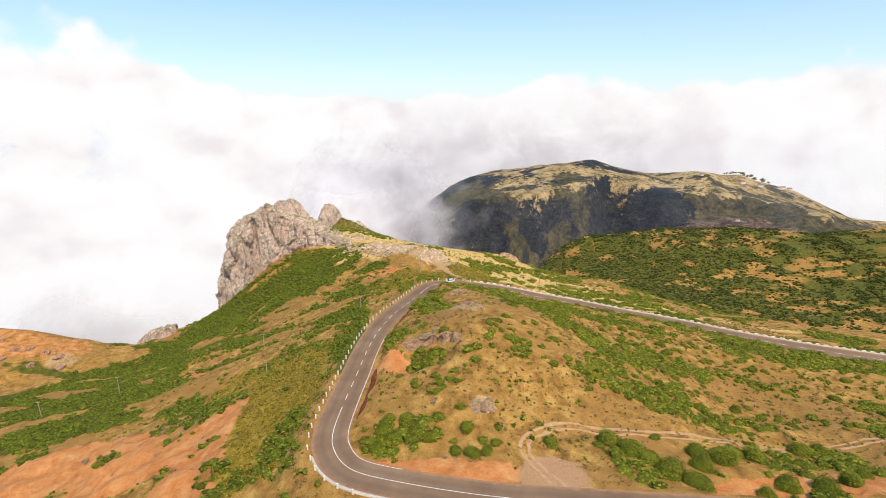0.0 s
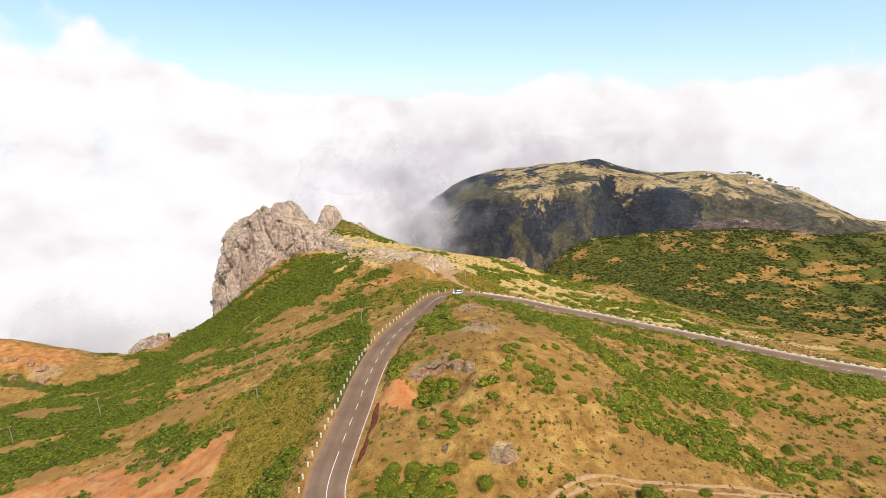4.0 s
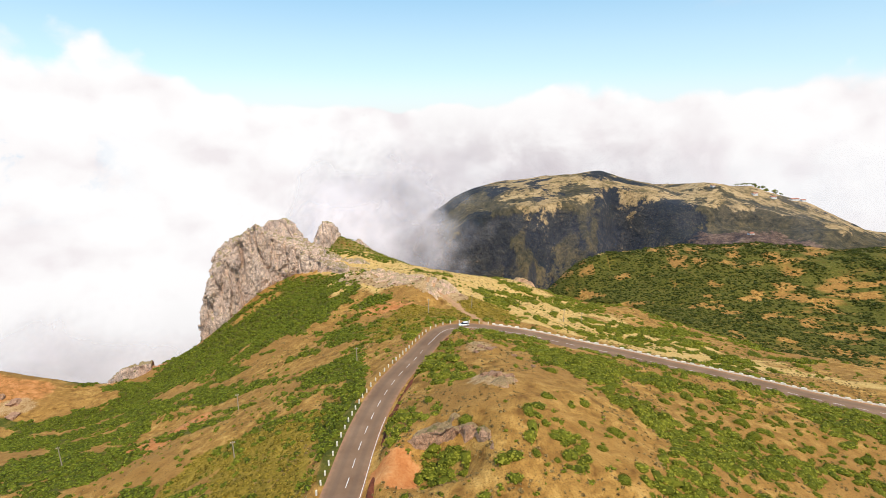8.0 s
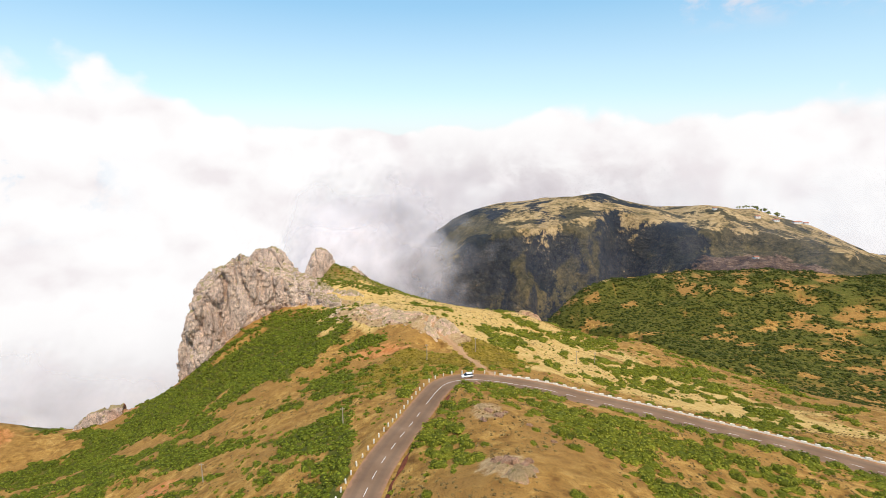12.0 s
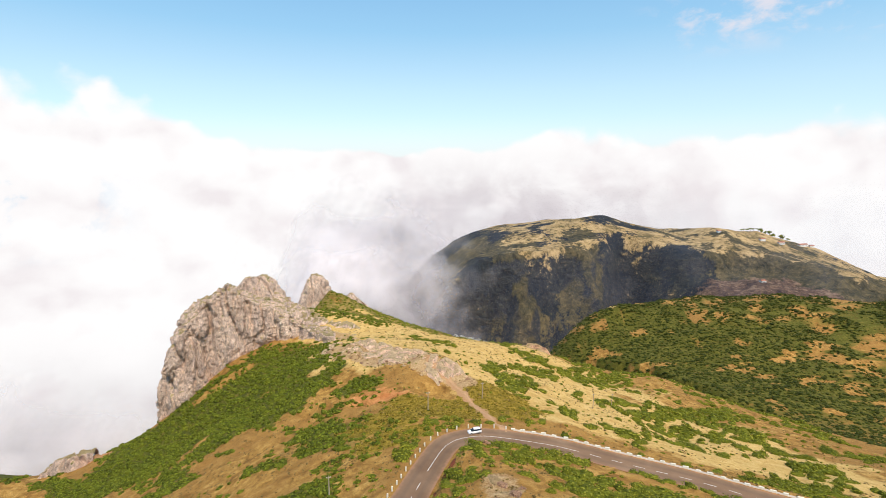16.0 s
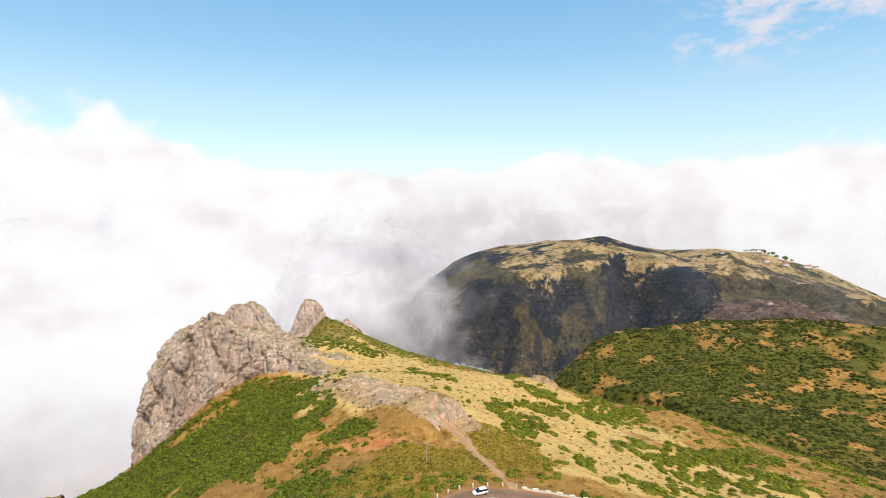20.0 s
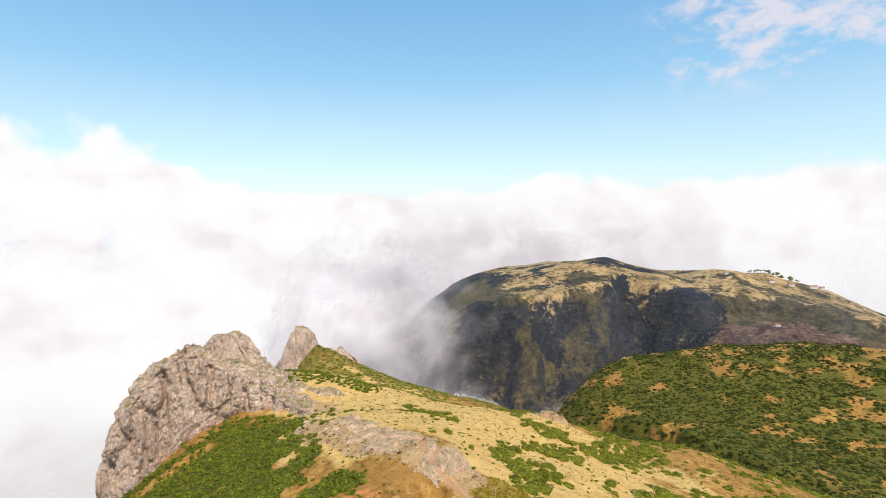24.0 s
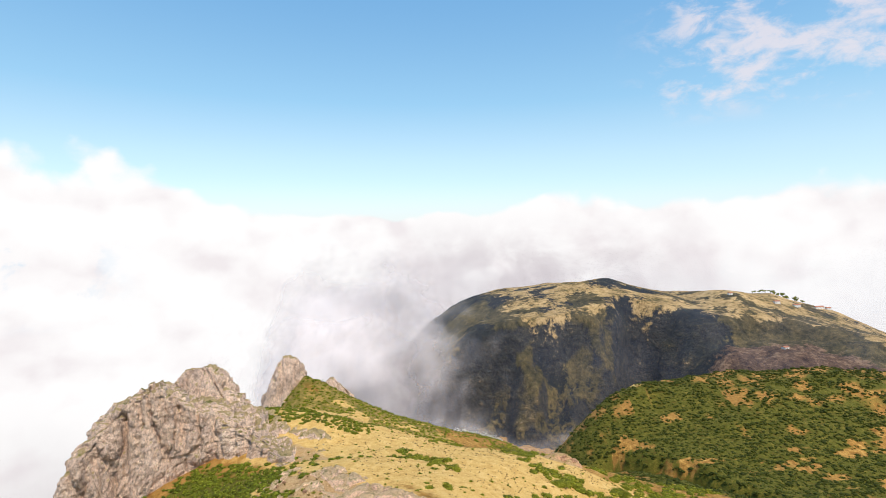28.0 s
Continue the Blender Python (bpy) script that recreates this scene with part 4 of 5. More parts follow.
# the cut red bank on the inner side of the climb
def red_bank(s0, s1):
    ss = np.arange(s0, s1, 0.8)
    rows = []
    for s in ss:
        ends = smooth(s0, s0 + 8, s) * smooth(s1, s1 - 10, s)
        row = []
        for off, up in ((0.15, -0.3), (0.4, 0.5), (0.52, 1.1), (0.66, 1.7), (0.9, 2.1), (1.3, 2.2), (2.0, 2.1), (3.2, 1.9)):
            (px, py, pz), _ = on_lane(s, -RIGHT_W - off - 0.55 - 0.25 * float(fractal(np.array(s), np.array(off), 4, 3, 61)))
            k = min(1.1, max(0.10, 0.5 + 0.9 * float(fractal(np.array(s), np.array(off * 0.2), 11, 3, 62))))
            z = pz + up * ends * k
            if off > 1.8:
                z = min(z, float(land(np.array([px]), np.array([py]))[0]) - 0.15)
            row.append((px, py, z))
        rows.append(row)
    me = quick_mesh("road_bank", np.array(rows).reshape(-1, 3), grid_faces(8, len(ss)), [shaded_bank_mat], False)
    tagged(new("road_bank", me), "red earth bank cut beside the road, darkened as if in shade", "earth bank", kind="structure")


red_bank(lane_near(-24.4, 100), lane_near(-6, 203))


# ---- the far mountain ----
def far_fields(x, y):
    """Height of the plateau mountain, how much of it is rib, and how far out from its rim."""
    sky_ = np.interp(x, [-160, -60, 27, 90, 143, 258, 373, 455, 539, 659, 715, 892, 1031, 1201, 1500, 2200], [-340, -235, -170, -142, -126, -102, -86, -88, -100, -124, -112, -124, -156, -240, -300, -330])
    rim = np.interp(x, [-160, -40, 52, 167, 312, 455, 600, 747, 900, 1050, 1250, 2200], [-350, -245, -165, -134, -128, -126, -132, -146, -168, -202, -270, -330])
    top = rim + (sky_ - rim) * smooth(1230, 1480, y) - 0.12 * np.maximum(0, y - 1500) + 5 * fractal(x, y, 90, 5, 2)
    front = 1235 + 120 * fractal(x, y, 250, 4, 4) - 60 * smooth(300, 100, x)
    out = np.maximum(0, front - y)
    wild = smooth(600, 400, x)
    bench = -186 - 0.24 * np.maximum(0, 1130 - y) + 16 * fractal(x, y, 90, 5, 9) - 170 * smooth(900, 1350, x)
    ridge_ = np.minimum(np.abs(fractal(x + 0.45 * y, y * 0.3, 190, 3, 14)), 1) * 0.75 + np.minimum(np.abs(fractal(x - 0.3 * y, y * 0.4, 80, 4, 15)), 1) * 0.45
    cliff = top - 0.35 * np.minimum(out, 60) - np.maximum(0, out - 30) * (0.62 + 0.22 * wild) - 150 * ridge_ * smooth(0, 90, out) * (0.35 + 0.65 * wild) + 7 * fractal(x, y, 40, 4, 16) * smooth(0, 40, out)
    low = bench - 260 * wild
    soft = 12
    m = np.logaddexp(cliff / soft, low / soft) * soft
    lone = 17 * np.exp(-(((x - 455) / 62) ** 2 + ((y - 1500) / 60) ** 2)) + 14 * np.exp(-(((x - 760) / 70) ** 2 + ((y - 1430) / 60) ** 2)) + 62 * np.exp(-(((x - 770) / 40) ** 2 + ((y - 905) / 34) ** 2))
    z = np.where(out > 0, m, np.logaddexp(top / soft, (low - 0.8 * (y - front)) / soft) * soft) + lone
    return z, 1.5 - 2.1 * ridge_, out


def far_height(x, y):
    return far_fields(x, y)[0]


mx, my = np.arange(-200, 1900, 6.5), np.arange(820, 2000, 6.5)
X, Y = np.meshgrid(mx, my)
Z, rib, out = far_fields(X, Y)
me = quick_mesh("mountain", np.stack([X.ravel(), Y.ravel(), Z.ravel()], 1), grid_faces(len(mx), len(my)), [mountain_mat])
# less rib from x 330 to 680 darkens that face like cloud shadow
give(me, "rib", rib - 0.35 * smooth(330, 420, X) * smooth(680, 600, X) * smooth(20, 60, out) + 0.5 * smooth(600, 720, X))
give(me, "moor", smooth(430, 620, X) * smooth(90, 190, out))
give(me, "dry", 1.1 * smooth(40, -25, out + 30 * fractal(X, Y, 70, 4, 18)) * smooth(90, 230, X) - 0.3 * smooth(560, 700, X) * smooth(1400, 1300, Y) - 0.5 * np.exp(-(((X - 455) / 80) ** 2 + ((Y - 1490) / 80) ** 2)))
mountain = tagged(new("mountain", me), "far plateau mountain with straw grass and gullies coloured as shade", "mountain", kind="structure")

# ---- clouds ----
def veil(name, P, nx, ny, fade, mat, label, category):
    """A sheet of cloud without the faces that have thinned out to nothing."""
    f = grid_faces(nx, ny)
    f = f[np.ravel(fade)[f].max(axis=1) > -0.75]
    me = quick_mesh(name, P.reshape(-1, 3), f, [mat])
    give(me, "fade", fade)
    tagged(new(name, me), label, category, kind="structure")


def mist(cx_, cy_, cz_, w, h, power, seed):
    """A bank of mist: a soft domed veil with torn edges, leaning back so that its top catches the sun."""
    u, v = np.meshgrid(np.linspace(-1, 1, 61), np.linspace(-1, 1, 41))
    n = fractal(u * 2.2 + seed, v * 2.2, 1.0, 5, seed, 0.6)
    P = np.stack([cx_ + u * w, cy_ + 0.45 * h * v + 0.25 * h * (u * u + v * v) + 0.05 * h * n, cz_ + v * h], 2)
    fade = power * (1 - smooth(0.0, 1.0, np.hypot(u, v) + 0.16 * n)) - 0.75
    veil("mist_bank", P, 61, 41, fade, shaded_mist_mat, "pale mist drifting round the mountain", "mist")


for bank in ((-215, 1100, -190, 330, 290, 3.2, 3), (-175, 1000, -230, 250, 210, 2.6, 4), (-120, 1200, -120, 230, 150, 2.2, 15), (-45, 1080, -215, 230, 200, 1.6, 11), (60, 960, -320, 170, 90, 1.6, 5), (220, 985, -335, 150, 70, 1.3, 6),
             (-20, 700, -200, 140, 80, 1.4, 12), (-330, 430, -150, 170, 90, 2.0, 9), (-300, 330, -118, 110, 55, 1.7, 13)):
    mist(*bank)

# a blue-tinted sheet stands in for air haze between the ridge and the mountain
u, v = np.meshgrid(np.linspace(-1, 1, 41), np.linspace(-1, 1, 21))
veil("haze", np.stack([620 + 1250 * u, 800 + 60 * v, -140 + 260 * v], 2), 41, 21, 0.3 - 1.3 * smooth(0.45, 1.0, np.maximum(np.abs(u), np.abs(v))), haze_mat, "thin blue-tinted sheet as haze before the far mountain", "haze")


# ---- shrubs ----
def shrub_template(tufts, seed, leaf, squash=0.70, core=7):
    """A rounded shrub of radius 1: a lobed dome of close twigs and small leaf tufts all over it."""
    rng = np.random.default_rng(seed)
    lobes = rng.normal(size=(8, 3))
    lobes[:, 2] = np.abs(lobes[:, 2])
    lobes /= np.linalg.norm(lobes, axis=1)[:, None]
    power = rng.uniform(0.10, 0.34, 8)

    def reach(d):
        return 0.72 + (power * np.exp(-(np.arccos(np.clip(d @ lobes.T, -1, 1)) / 0.5) ** 2)).sum(1)
    d = rng.normal(size=(tufts, 3))
    d[:, 2] = np.abs(d[:, 2]) * 1.1 - 0.12
    d /= np.linalg.norm(d, axis=1)[:, None]
    p = d * (reach(d) * rng.uniform(0.90, 1.08, tufts))[:, None]
    n = d + rng.normal(size=(tufts, 3)) * 0.42
    n /= np.linalg.norm(n, axis=1)[:, None]
    a = np.cross(n, rng.normal(size=(tufts, 3)))
    a /= np.linalg.norm(a, axis=1)[:, None]
    b = np.cross(n, a)
    s = (leaf * rng.uniform(0.6, 1.3, tufts))[:, None]
    v = np.stack([p - a * s, p - b * s * 0.7 + n * s * 0.3, p + a * s, p + b * s * 0.7 + n * s * 0.3], 1).reshape(-1, 3)
    f = np.arange(4 * tufts).reshape(-1, 4)
    rows = (-15, 12, 38, 64, 88) if core > 5 else (-15, 25, 62, 88)
    ang, up = np.meshgrid(np.linspace(0, 2 * np.pi, core + 1)[:-1], np.radians(rows))
    c = np.stack([np.cos(ang) * np.cos(up), np.sin(ang) * np.cos(up), np.sin(up)], 2).reshape(-1, 3)
    c = c * (reach(c) * 0.90)[:, None]
    k = len(v)
    quads = [[k + r * core + i, k + r * core + (i + 1) % core, k + (r + 1) * core + (i + 1) % core, k + (r + 1) * core + i] for r in range(len(rows) - 1) for i in range(core)]
    v, f = np.vstack([v, c]), np.vstack([f, quads])
    v[:, 2] *= squash
    return v, f, np.concatenate([np.zeros(tufts, int), np.ones(len(f) - tufts, int)])


def lay_scrub(name, label, places, templates, mats, rng):
    """Many shrubs as one mesh."""
    V, F, I, base = [], [], [], 0
    for x, y, z, r, h in places:
        v, f, i = templates[rng.integers(len(templates))]
        t = rng.uniform(0, 2 * np.pi)
        c, s = math.cos(t), math.sin(t)
        st = rng.uniform(0.85, 1.25)
        w = np.stack([(v[:, 0] * c - v[:, 1] * s) * r * st + x, (v[:, 0] * s + v[:, 1] * c) * r / st + y, v[:, 2] * r * h + z - 0.12 * r], 1)
        V.append(w)
        F.append(f + base)
        I.append(i)
        base += len(v)
    me = quick_mesh(name, np.vstack(V), np.vstack(F), mats, True, np.concatenate(I))
    return tagged(new(name, me), label, "scrub", kind="stuff")


def scatter(x0, x1, y0, y1, step, rng):
    X, Y = np.meshgrid(np.arange(x0, x1, step), np.arange(y0, y1, step))
    x = (X + rng.uniform(-0.5, 0.5, X.shape) * step).ravel()
    y = (Y + rng.uniform(-0.5, 0.5, Y.shape) * step).ravel()
    return x, y


def clear_of_road(x, y, r):
    s, _ = lane_at(x, y)
    return np.where(s > 0, s - r > LEFT_W + 0.9, -s - r > RIGHT_W + 0.6)


rng = np.random.default_rng(7)
NEAR = [shrub_template(62, k, 0.165, core=7) for k in range(6)]
MIDDLE = [shrub_template(26, 10 + k, 0.24, core=6) for k in range(6)]
FAR = [shrub_template(9, 20 + k, 0.32, core=4) for k in range(6)]
FINE = [shrub_template(480, 40 + k, 0.085, core=14) for k in range(5)]
GREAT = [shrub_template(2400, 50 + k, 0.045, 0.75, core=24) for k in range(3)]

# dense scrub of the near slopes
x, y = scatter(-215, 200, 72, 400, 1.9, rng)
cover = scrub_cover(x, y)
ok = (rng.uniform(size=len(x)) < 0.95 * cover ** 0.8) & (path_cover(x, y) < 0.3)
ok &= (crag_height(x, y) < land(x, y) + 1) | (x < -158) | (x > -60)
x, y = x[ok], y[ok]
r = rng.uniform(0.75, 1.65, len(x)) * (1 + 0.15 * (scrub_cover(x, y) > 0.7))
r = r * (1 + 0.7 * smooth(212, 235, y) * smooth(-20, 10, x)) * (1 + 0.2 * (x > -20) * (y < 215))
ok = clear_of_road(x, y, r) & ((rng.uniform(size=len(x)) < 0.45) | (y < 215) | (x < 0))
x, y, r = x[ok], y[ok], r[ok]
z = land(x, y)
west = x < -20
for name, label, pick in (("west_scrub", "dense low green heath scrub on the steep slope", west), ("east_scrub", "bands of rounded green shrubs on dry grass", ~west)):
    lay_scrub(name, label, np.stack([x, y, z, r, rng.uniform(0.7, 1.1, len(x))], 1)[pick], NEAR if name == "east_scrub" else MIDDLE, [lifted_slope_mat, bark_core_shade_mat] if name == "west_scrub" else [leaf_mat, bark_core_shade_mat], rng)

# the hill beyond the ravine and the back of the ridge
x, y = scatter(90, 600, 300, 735, 3.2, rng)
ok = (rng.uniform(size=len(x)) < 0.92 * scrub_cover(x, y)) & ~((x < 200) & (y < 400)) & (gully(x, y) > 8)
x, y = x[ok], y[ok]
z = land(x, y)
lay_scrub("hill_scrub", "deep green scrub dotted over the far hillside, darkened as under cloud", np.stack([x, y, z, 1.2 + 1.9 * rng.uniform(size=len(x)) ** 1.5, rng.uniform(0.5, 0.95, len(x))], 1), FAR, [shaded_hill_mat, shaded_hill_core_mat], rng)
x, y = scatter(-125, 60, 400, 540, 3.0, rng)
ok = rng.uniform(size=len(x)) < 0.9 * scrub_cover(x, y)
x, y = x[ok], y[ok]
lay_scrub("ridge_scrub", "green scrub on the ridge below the spire", np.stack([x, y, land(x, y), rng.uniform(0.9, 2.0, len(x)), rng.uniform(0.6, 1.0, len(x))], 1), FAR, [leaf_mat, bark_core_shade_mat], rng)

# yellowing heath
x, y = scatter(-110, 40, 80, 275, 1.12, rng)
ok = (rng.uniform(size=len(x)) < 0.95 * zone(HEATH, x, y)) & (path_cover(x, y) < 0.3)
x, y = x[ok], y[ok]
r = rng.uniform(0.45, 0.95, len(x))
ok = clear_of_road(x, y, r)
x, y, r = x[ok], y[ok], r[ok]
lay_scrub("yellow_heath", "low yellowing heath below the road", np.stack([x, y, land(x, y), r, rng.uniform(0.45, 0.8, len(x))], 1), FAR, [heath_mat, heath_core_mat], rng)

# dry tussocks and small cushions that break up the grass
TUFT = [shrub_template(9, 60 + k, 0.45, 0.8, core=4) for k in range(6)]
for name, label, mats, count, lo, hi, seed_ in (("dry_tussocks", "brown dry grass tussocks on the slopes", [straw_mat, straw_core_mat], 11000, 0.18, 0.46, 1), ("small_cushions", "small green cushion plants among dry grass", [leaf_mat, bark_core_shade_mat], 2200, 0.3, 0.75, 2)):
    x = np.concatenate([rng.uniform(-40, 150, count), rng.uniform(-110, -30, count // 3), rng.uniform(-60, 170, count // 2)])
    y = np.concatenate([rng.uniform(74, 212, count), rng.uniform(95, 300, count // 3), rng.uniform(205, 400, count // 2)])
    ok = (scrub_cover(x, y) < 0.5) & (path_cover(x, y) < 0.3) & clear_of_road(x, y, 0.4) & (fractal(x, y, 18, 3, 95 + seed_) > -0.25) & (zone(RED, x, y) < 0.5 + 0.3 * rng.uniform(size=len(x)))
    x, y = x[ok], y[ok]
    lay_scrub(name, label, np.stack([x, y, land(x, y), rng.uniform(lo, hi, len(x)) ** 1.2 * 1.2, rng.uniform(0.8, 1.2, len(x))], 1), TUFT, mats, rng)

# single shrubs on the grass that one could count
def shrub_thing(template):
    v, f, i = template
    n = int((i == 0).sum())
    crown = quick_mesh("crown", v[:4 * n], f[:n], [leaf_mat], True)
    inner = quick_mesh("twig_core", v[4 * n:], f[n:] - 4 * n, [bark_core_shade_mat], True)
    ob = new("shrub")
    for name, me in (("crown", crown), ("twig_core", inner)):
        c = new(name, me)
        c.parent = ob
    return tagged(ob, "rounded green heath shrub on dry grass", "shrub", group="shrubs on the dry slopes")


SHRUBS = [shrub_thing(t) for t in FINE + GREAT]
used = [False] * 8


def put_shrub(x, y, r, h=1.0, sx=1.0):
    k = int(rng.integers(5)) if r * sx < 1.75 else 5 + int(rng.integers(3))
    m = Matrix.Translation((x, y, float(land(np.array([x]), np.array([y]))[0]) - 0.1 * r)) @ Matrix.Rotation(rng.uniform(0, 6.28), 4, "Z") @ Matrix.Diagonal((r * sx, r, r * h, 1))
    if used[k]:
        ob = copy_thing(SHRUBS[k], m)
        ob.matrix_basis = m
    else:
        used[k] = True
        SHRUBS[k].matrix_basis = m


# the large ones by the hairpin and along the lower track
for x, y, rad in ((36, 91, 3.2), (39, 88, 3.4), (42, 85, 3.0), (44, 80, 3.6), (48, 77, 3.2), (54, 88, 3.0), (58, 86, 3.6), (62, 89, 2.8), (66, 88, 3.0), (52, 83, 2.6), (83, 97, 3.0), (87, 96, 2.4), (66, 78, 2.8),
                  (72, 76, 3.2), (79, 79, 2.6), (84, 82, 2.2), (60, 75, 2.4), (-13, 93, 2.2), (-10, 91, 2.4), (-6, 92, 2.2), (-3, 90, 2.0), (-12, 97, 1.8), (-8, 96, 2.2), (-14, 88, 1.8), (6, 85, 1.9), (9, 85, 1.7), (3, 86, 1.6), (11, 87, 1.4), (-1, 95, 1.5), (4, 97, 1.3)):
    put_shrub(x + 0.0, y + 0.0, rad, 1.05)
# scattered over the grass slopes
x, y = scatter(-6, 165, 84, 182, 3.9, rng)
x2, y2 = scatter(20, 190, 205, 380, 9.5, rng)
x, y = np.concatenate([x, x2]), np.concatenate([y, y2])
thin = smooth(-0.4, 0.3, fractal(x * 0.7 + y * 0.5, y * 1.2, 22, 3, 90)) * (0.12 + 0.88 * smooth(46, 66, x) * smooth(98, 108, y))
ok = (rng.uniform(size=len(x)) < 0.085 + 0.72 * thin) & (scrub_cover(x, y) < 0.4) & (path_cover(x, y) < 0.25) & (zone(RED, x, y) < 0.4)
x, y = x[ok], y[ok]
r = 0.55 + 1.35 * rng.uniform(size=len(x)) ** 1.4
ok = clear_of_road(x, y, r)
x, y, r = x[ok][:420], y[ok][:420], r[ok][:420]
for a, b, c in zip(x, y, r):
    put_shrub(a, b, c, rng.uniform(0.8, 1.15))
# long shrubs on the slope below the straight
for x, y, r, sx in ((48, 318, 3.2, 2.2), (40, 335, 3.0, 2.0), (57, 298, 2.6, 2.2), (63, 330, 3.0, 2.4), (78, 305, 2.8, 2.4), (33, 292, 2.2, 2.0), (70, 352, 3.4, 2.2), (84, 243, 2.6, 2.6), (92, 238, 2.2, 2.0), (126, 258, 3.0, 2.6), (134, 254, 2.4, 2.0), (154, 267, 3.4, 2.2), (162, 265, 2.6, 2.0),
                    (72, 209, 1.8, 2.4), (77, 207, 1.4, 2.0), (102, 192, 1.6, 2.6), (110, 188, 1.5, 2.4)):
    put_shrub(x, y, r, 0.6, sx)


# ---- along the road ----
def prism(name, w, d, h, bevel, mat, taper=0.92):
    bm = bmesh.new()
    bmesh.ops.create_cube(bm, size=1.0)
    for v in bm.verts:
        k = taper if v.co.z > 0 else 1.0
        v.co = Vector((v.co.x * w * k, v.co.y * d * k, (v.co.z + 0.5) * h))
    bmesh.ops.bevel(bm, geom=[e for e in bm.edges if max(a.co.z for a in e.verts) > 0.5 * h], offset=bevel, segments=1, affect="EDGES")
    me = bpy.data.meshes.new(name)
    bm.to_mesh(me)
    bm.free()
    me.materials.append(mat)
    return me


def part(name, bm, mat, parent, label=""):
    me = bpy.data.meshes.new(name)
    bm.to_mesh(me)
    bm.free()
    me.materials.append(mat)
    ob = new(name, me)
    ob.parent = parent
    if label:
        tagged(ob, label)
    return ob


post_me = prism("guard_post", 0.42, 0.34, 1.25, 0.08, post_mat)
s = lane_near(-14, 79.5)
k = 0
while s < lane_near(13, 213):
    p, turn = on_lane(s, LEFT_W + 0.75, -0.25)
    ob = new("guard_post", post_me)
    ob.matrix_basis = Matrix.Translation(p) @ Matrix.Rotation(turn + 0.05 * math.sin(7.1 * k), 4, "Z") @ Matrix.Rotation(0.05 * math.sin(3.3 * k), 4, "X") @ Matrix.Diagonal((1, 1, 1 + 0.08 * math.sin(2.3 * k), 1))
    tagged(ob, "whitewashed stone guard post beside the road", "guard post", group="guard posts along the climb")
    k += 1
    s += 3.0 + 0.25 * math.sin(5.7 * k)
block_me = prism("guard_block", 1.45, 0.45, 0.75, 0.07, post_mat, 0.95)
s = lane_near(15, 213.2)
while s < lane_near(215, 146):
    p, turn = on_lane(s, LEFT_W + 0.8, -0.2)
    ob = new("guard_block", block_me)
    ob.matrix_basis = Matrix.Translation(p) @ Matrix.Rotation(turn + 0.03 * math.sin(5.0 * k), 4, "Z") @ Matrix.Diagonal((1 + 0.12 * math.sin(3.7 * k), 1, 1 + 0.1 * math.sin(2.9 * k), 1))
    tagged(ob, "low whitewashed stone guard block on the verge", "guard block", group="guard blocks along the straight")
    k += 1
    s += 2.95 + 0.3 * math.sin(4.1 * k)
wall_me = strip("verge_wall", lane_near(15, 213.2), lane_near(215, 146), LEFT_W + 0.5, LEFT_W + 1.1, 0.12, kerb_mat, 0.6)[0]
tagged(new("verge_wall", wall_me), "low pale stone footing under the guard blocks", "low wall", kind="structure")


# ---- poles ----
def utility_pole(x, y, h, lean=0.0):
    ob = new("utility_pole")
    ob.location = (x, y, float(land(np.array([x]), np.array([y]))[0]))
    ob.rotation_euler = (lean, lean * 0.5, 0.3)
    bm = bmesh.new()
    bmesh.ops.create_cone(bm, segments=8, radius1=0.17, radius2=0.11, depth=h, cap_ends=True, matrix=Matrix.Translation((0, 0, h / 2 - 0.3)))
    part("shaft", bm, pole_mat, ob)
    bm = bmesh.new()
    bmesh.ops.create_cube(bm, size=1.0, matrix=Matrix.Translation((0, 0, h - 0.8)) @ Matrix.Diagonal((1.3, 0.12, 0.14, 1)))
    part("crossarm", bm, pole_mat, ob)
    for dx in (-0.5, 0.5):
        bm = bmesh.new()
        bmesh.ops.create_cone(bm, segments=6, radius1=0.07, radius2=0.04, depth=0.2, cap_ends=True, matrix=Matrix.Translation((dx, 0, h - 0.63)))
        part("insulator", bm, post_mat, ob, "pale ceramic insulator")
    return tagged(ob, "weathered wooden utility pole standing in the scrub", "utility pole", group="utility poles")


for x, y, h, lean in ((-11, 231, 7.0, 0), (8, 247, 6.5, 0.02), (57, 274, 7.0, 0), (72, 294, 6.5, 0.02), (-34, 190, 6.5, 0), (-134, 180, 8.0, 0.06), (-154, 164, 8.0, 0.06), (-74, 185, 6.5, 0.02), (-60, 150, 6.0, 0)):
    utility_pole(x, y, h, lean)


# ---- rocks ----
def boulder(name, size, seed, mat, levels=3, rough=0.35):
    bm = bmesh.new()
    bmesh.ops.create_icosphere(bm, subdivisions=levels, radius=1.0)
    for v in bm.verts:
        d = v.co.normalized()
        q = d * 1.6 + Vector((seed * 3.1, seed, 0))
        n = noise.fractal(q, 0.8, 2.1, 4) + 0.5 * (noise.cell(q * 2.2) - 0.5)
        v.co = Vector((d.x * size[0], d.y * size[1], d.z * size[2])) * (1 + rough * n)
    me = bpy.data.meshes.new(name)
    bm.to_mesh(me)
    bm.free()
    me.materials.append(mat)
    return me


ROCKS = [boulder("rock", (1, 0.8, 0.6), k, stone_mat, 2, 0.4) for k in range(6)]


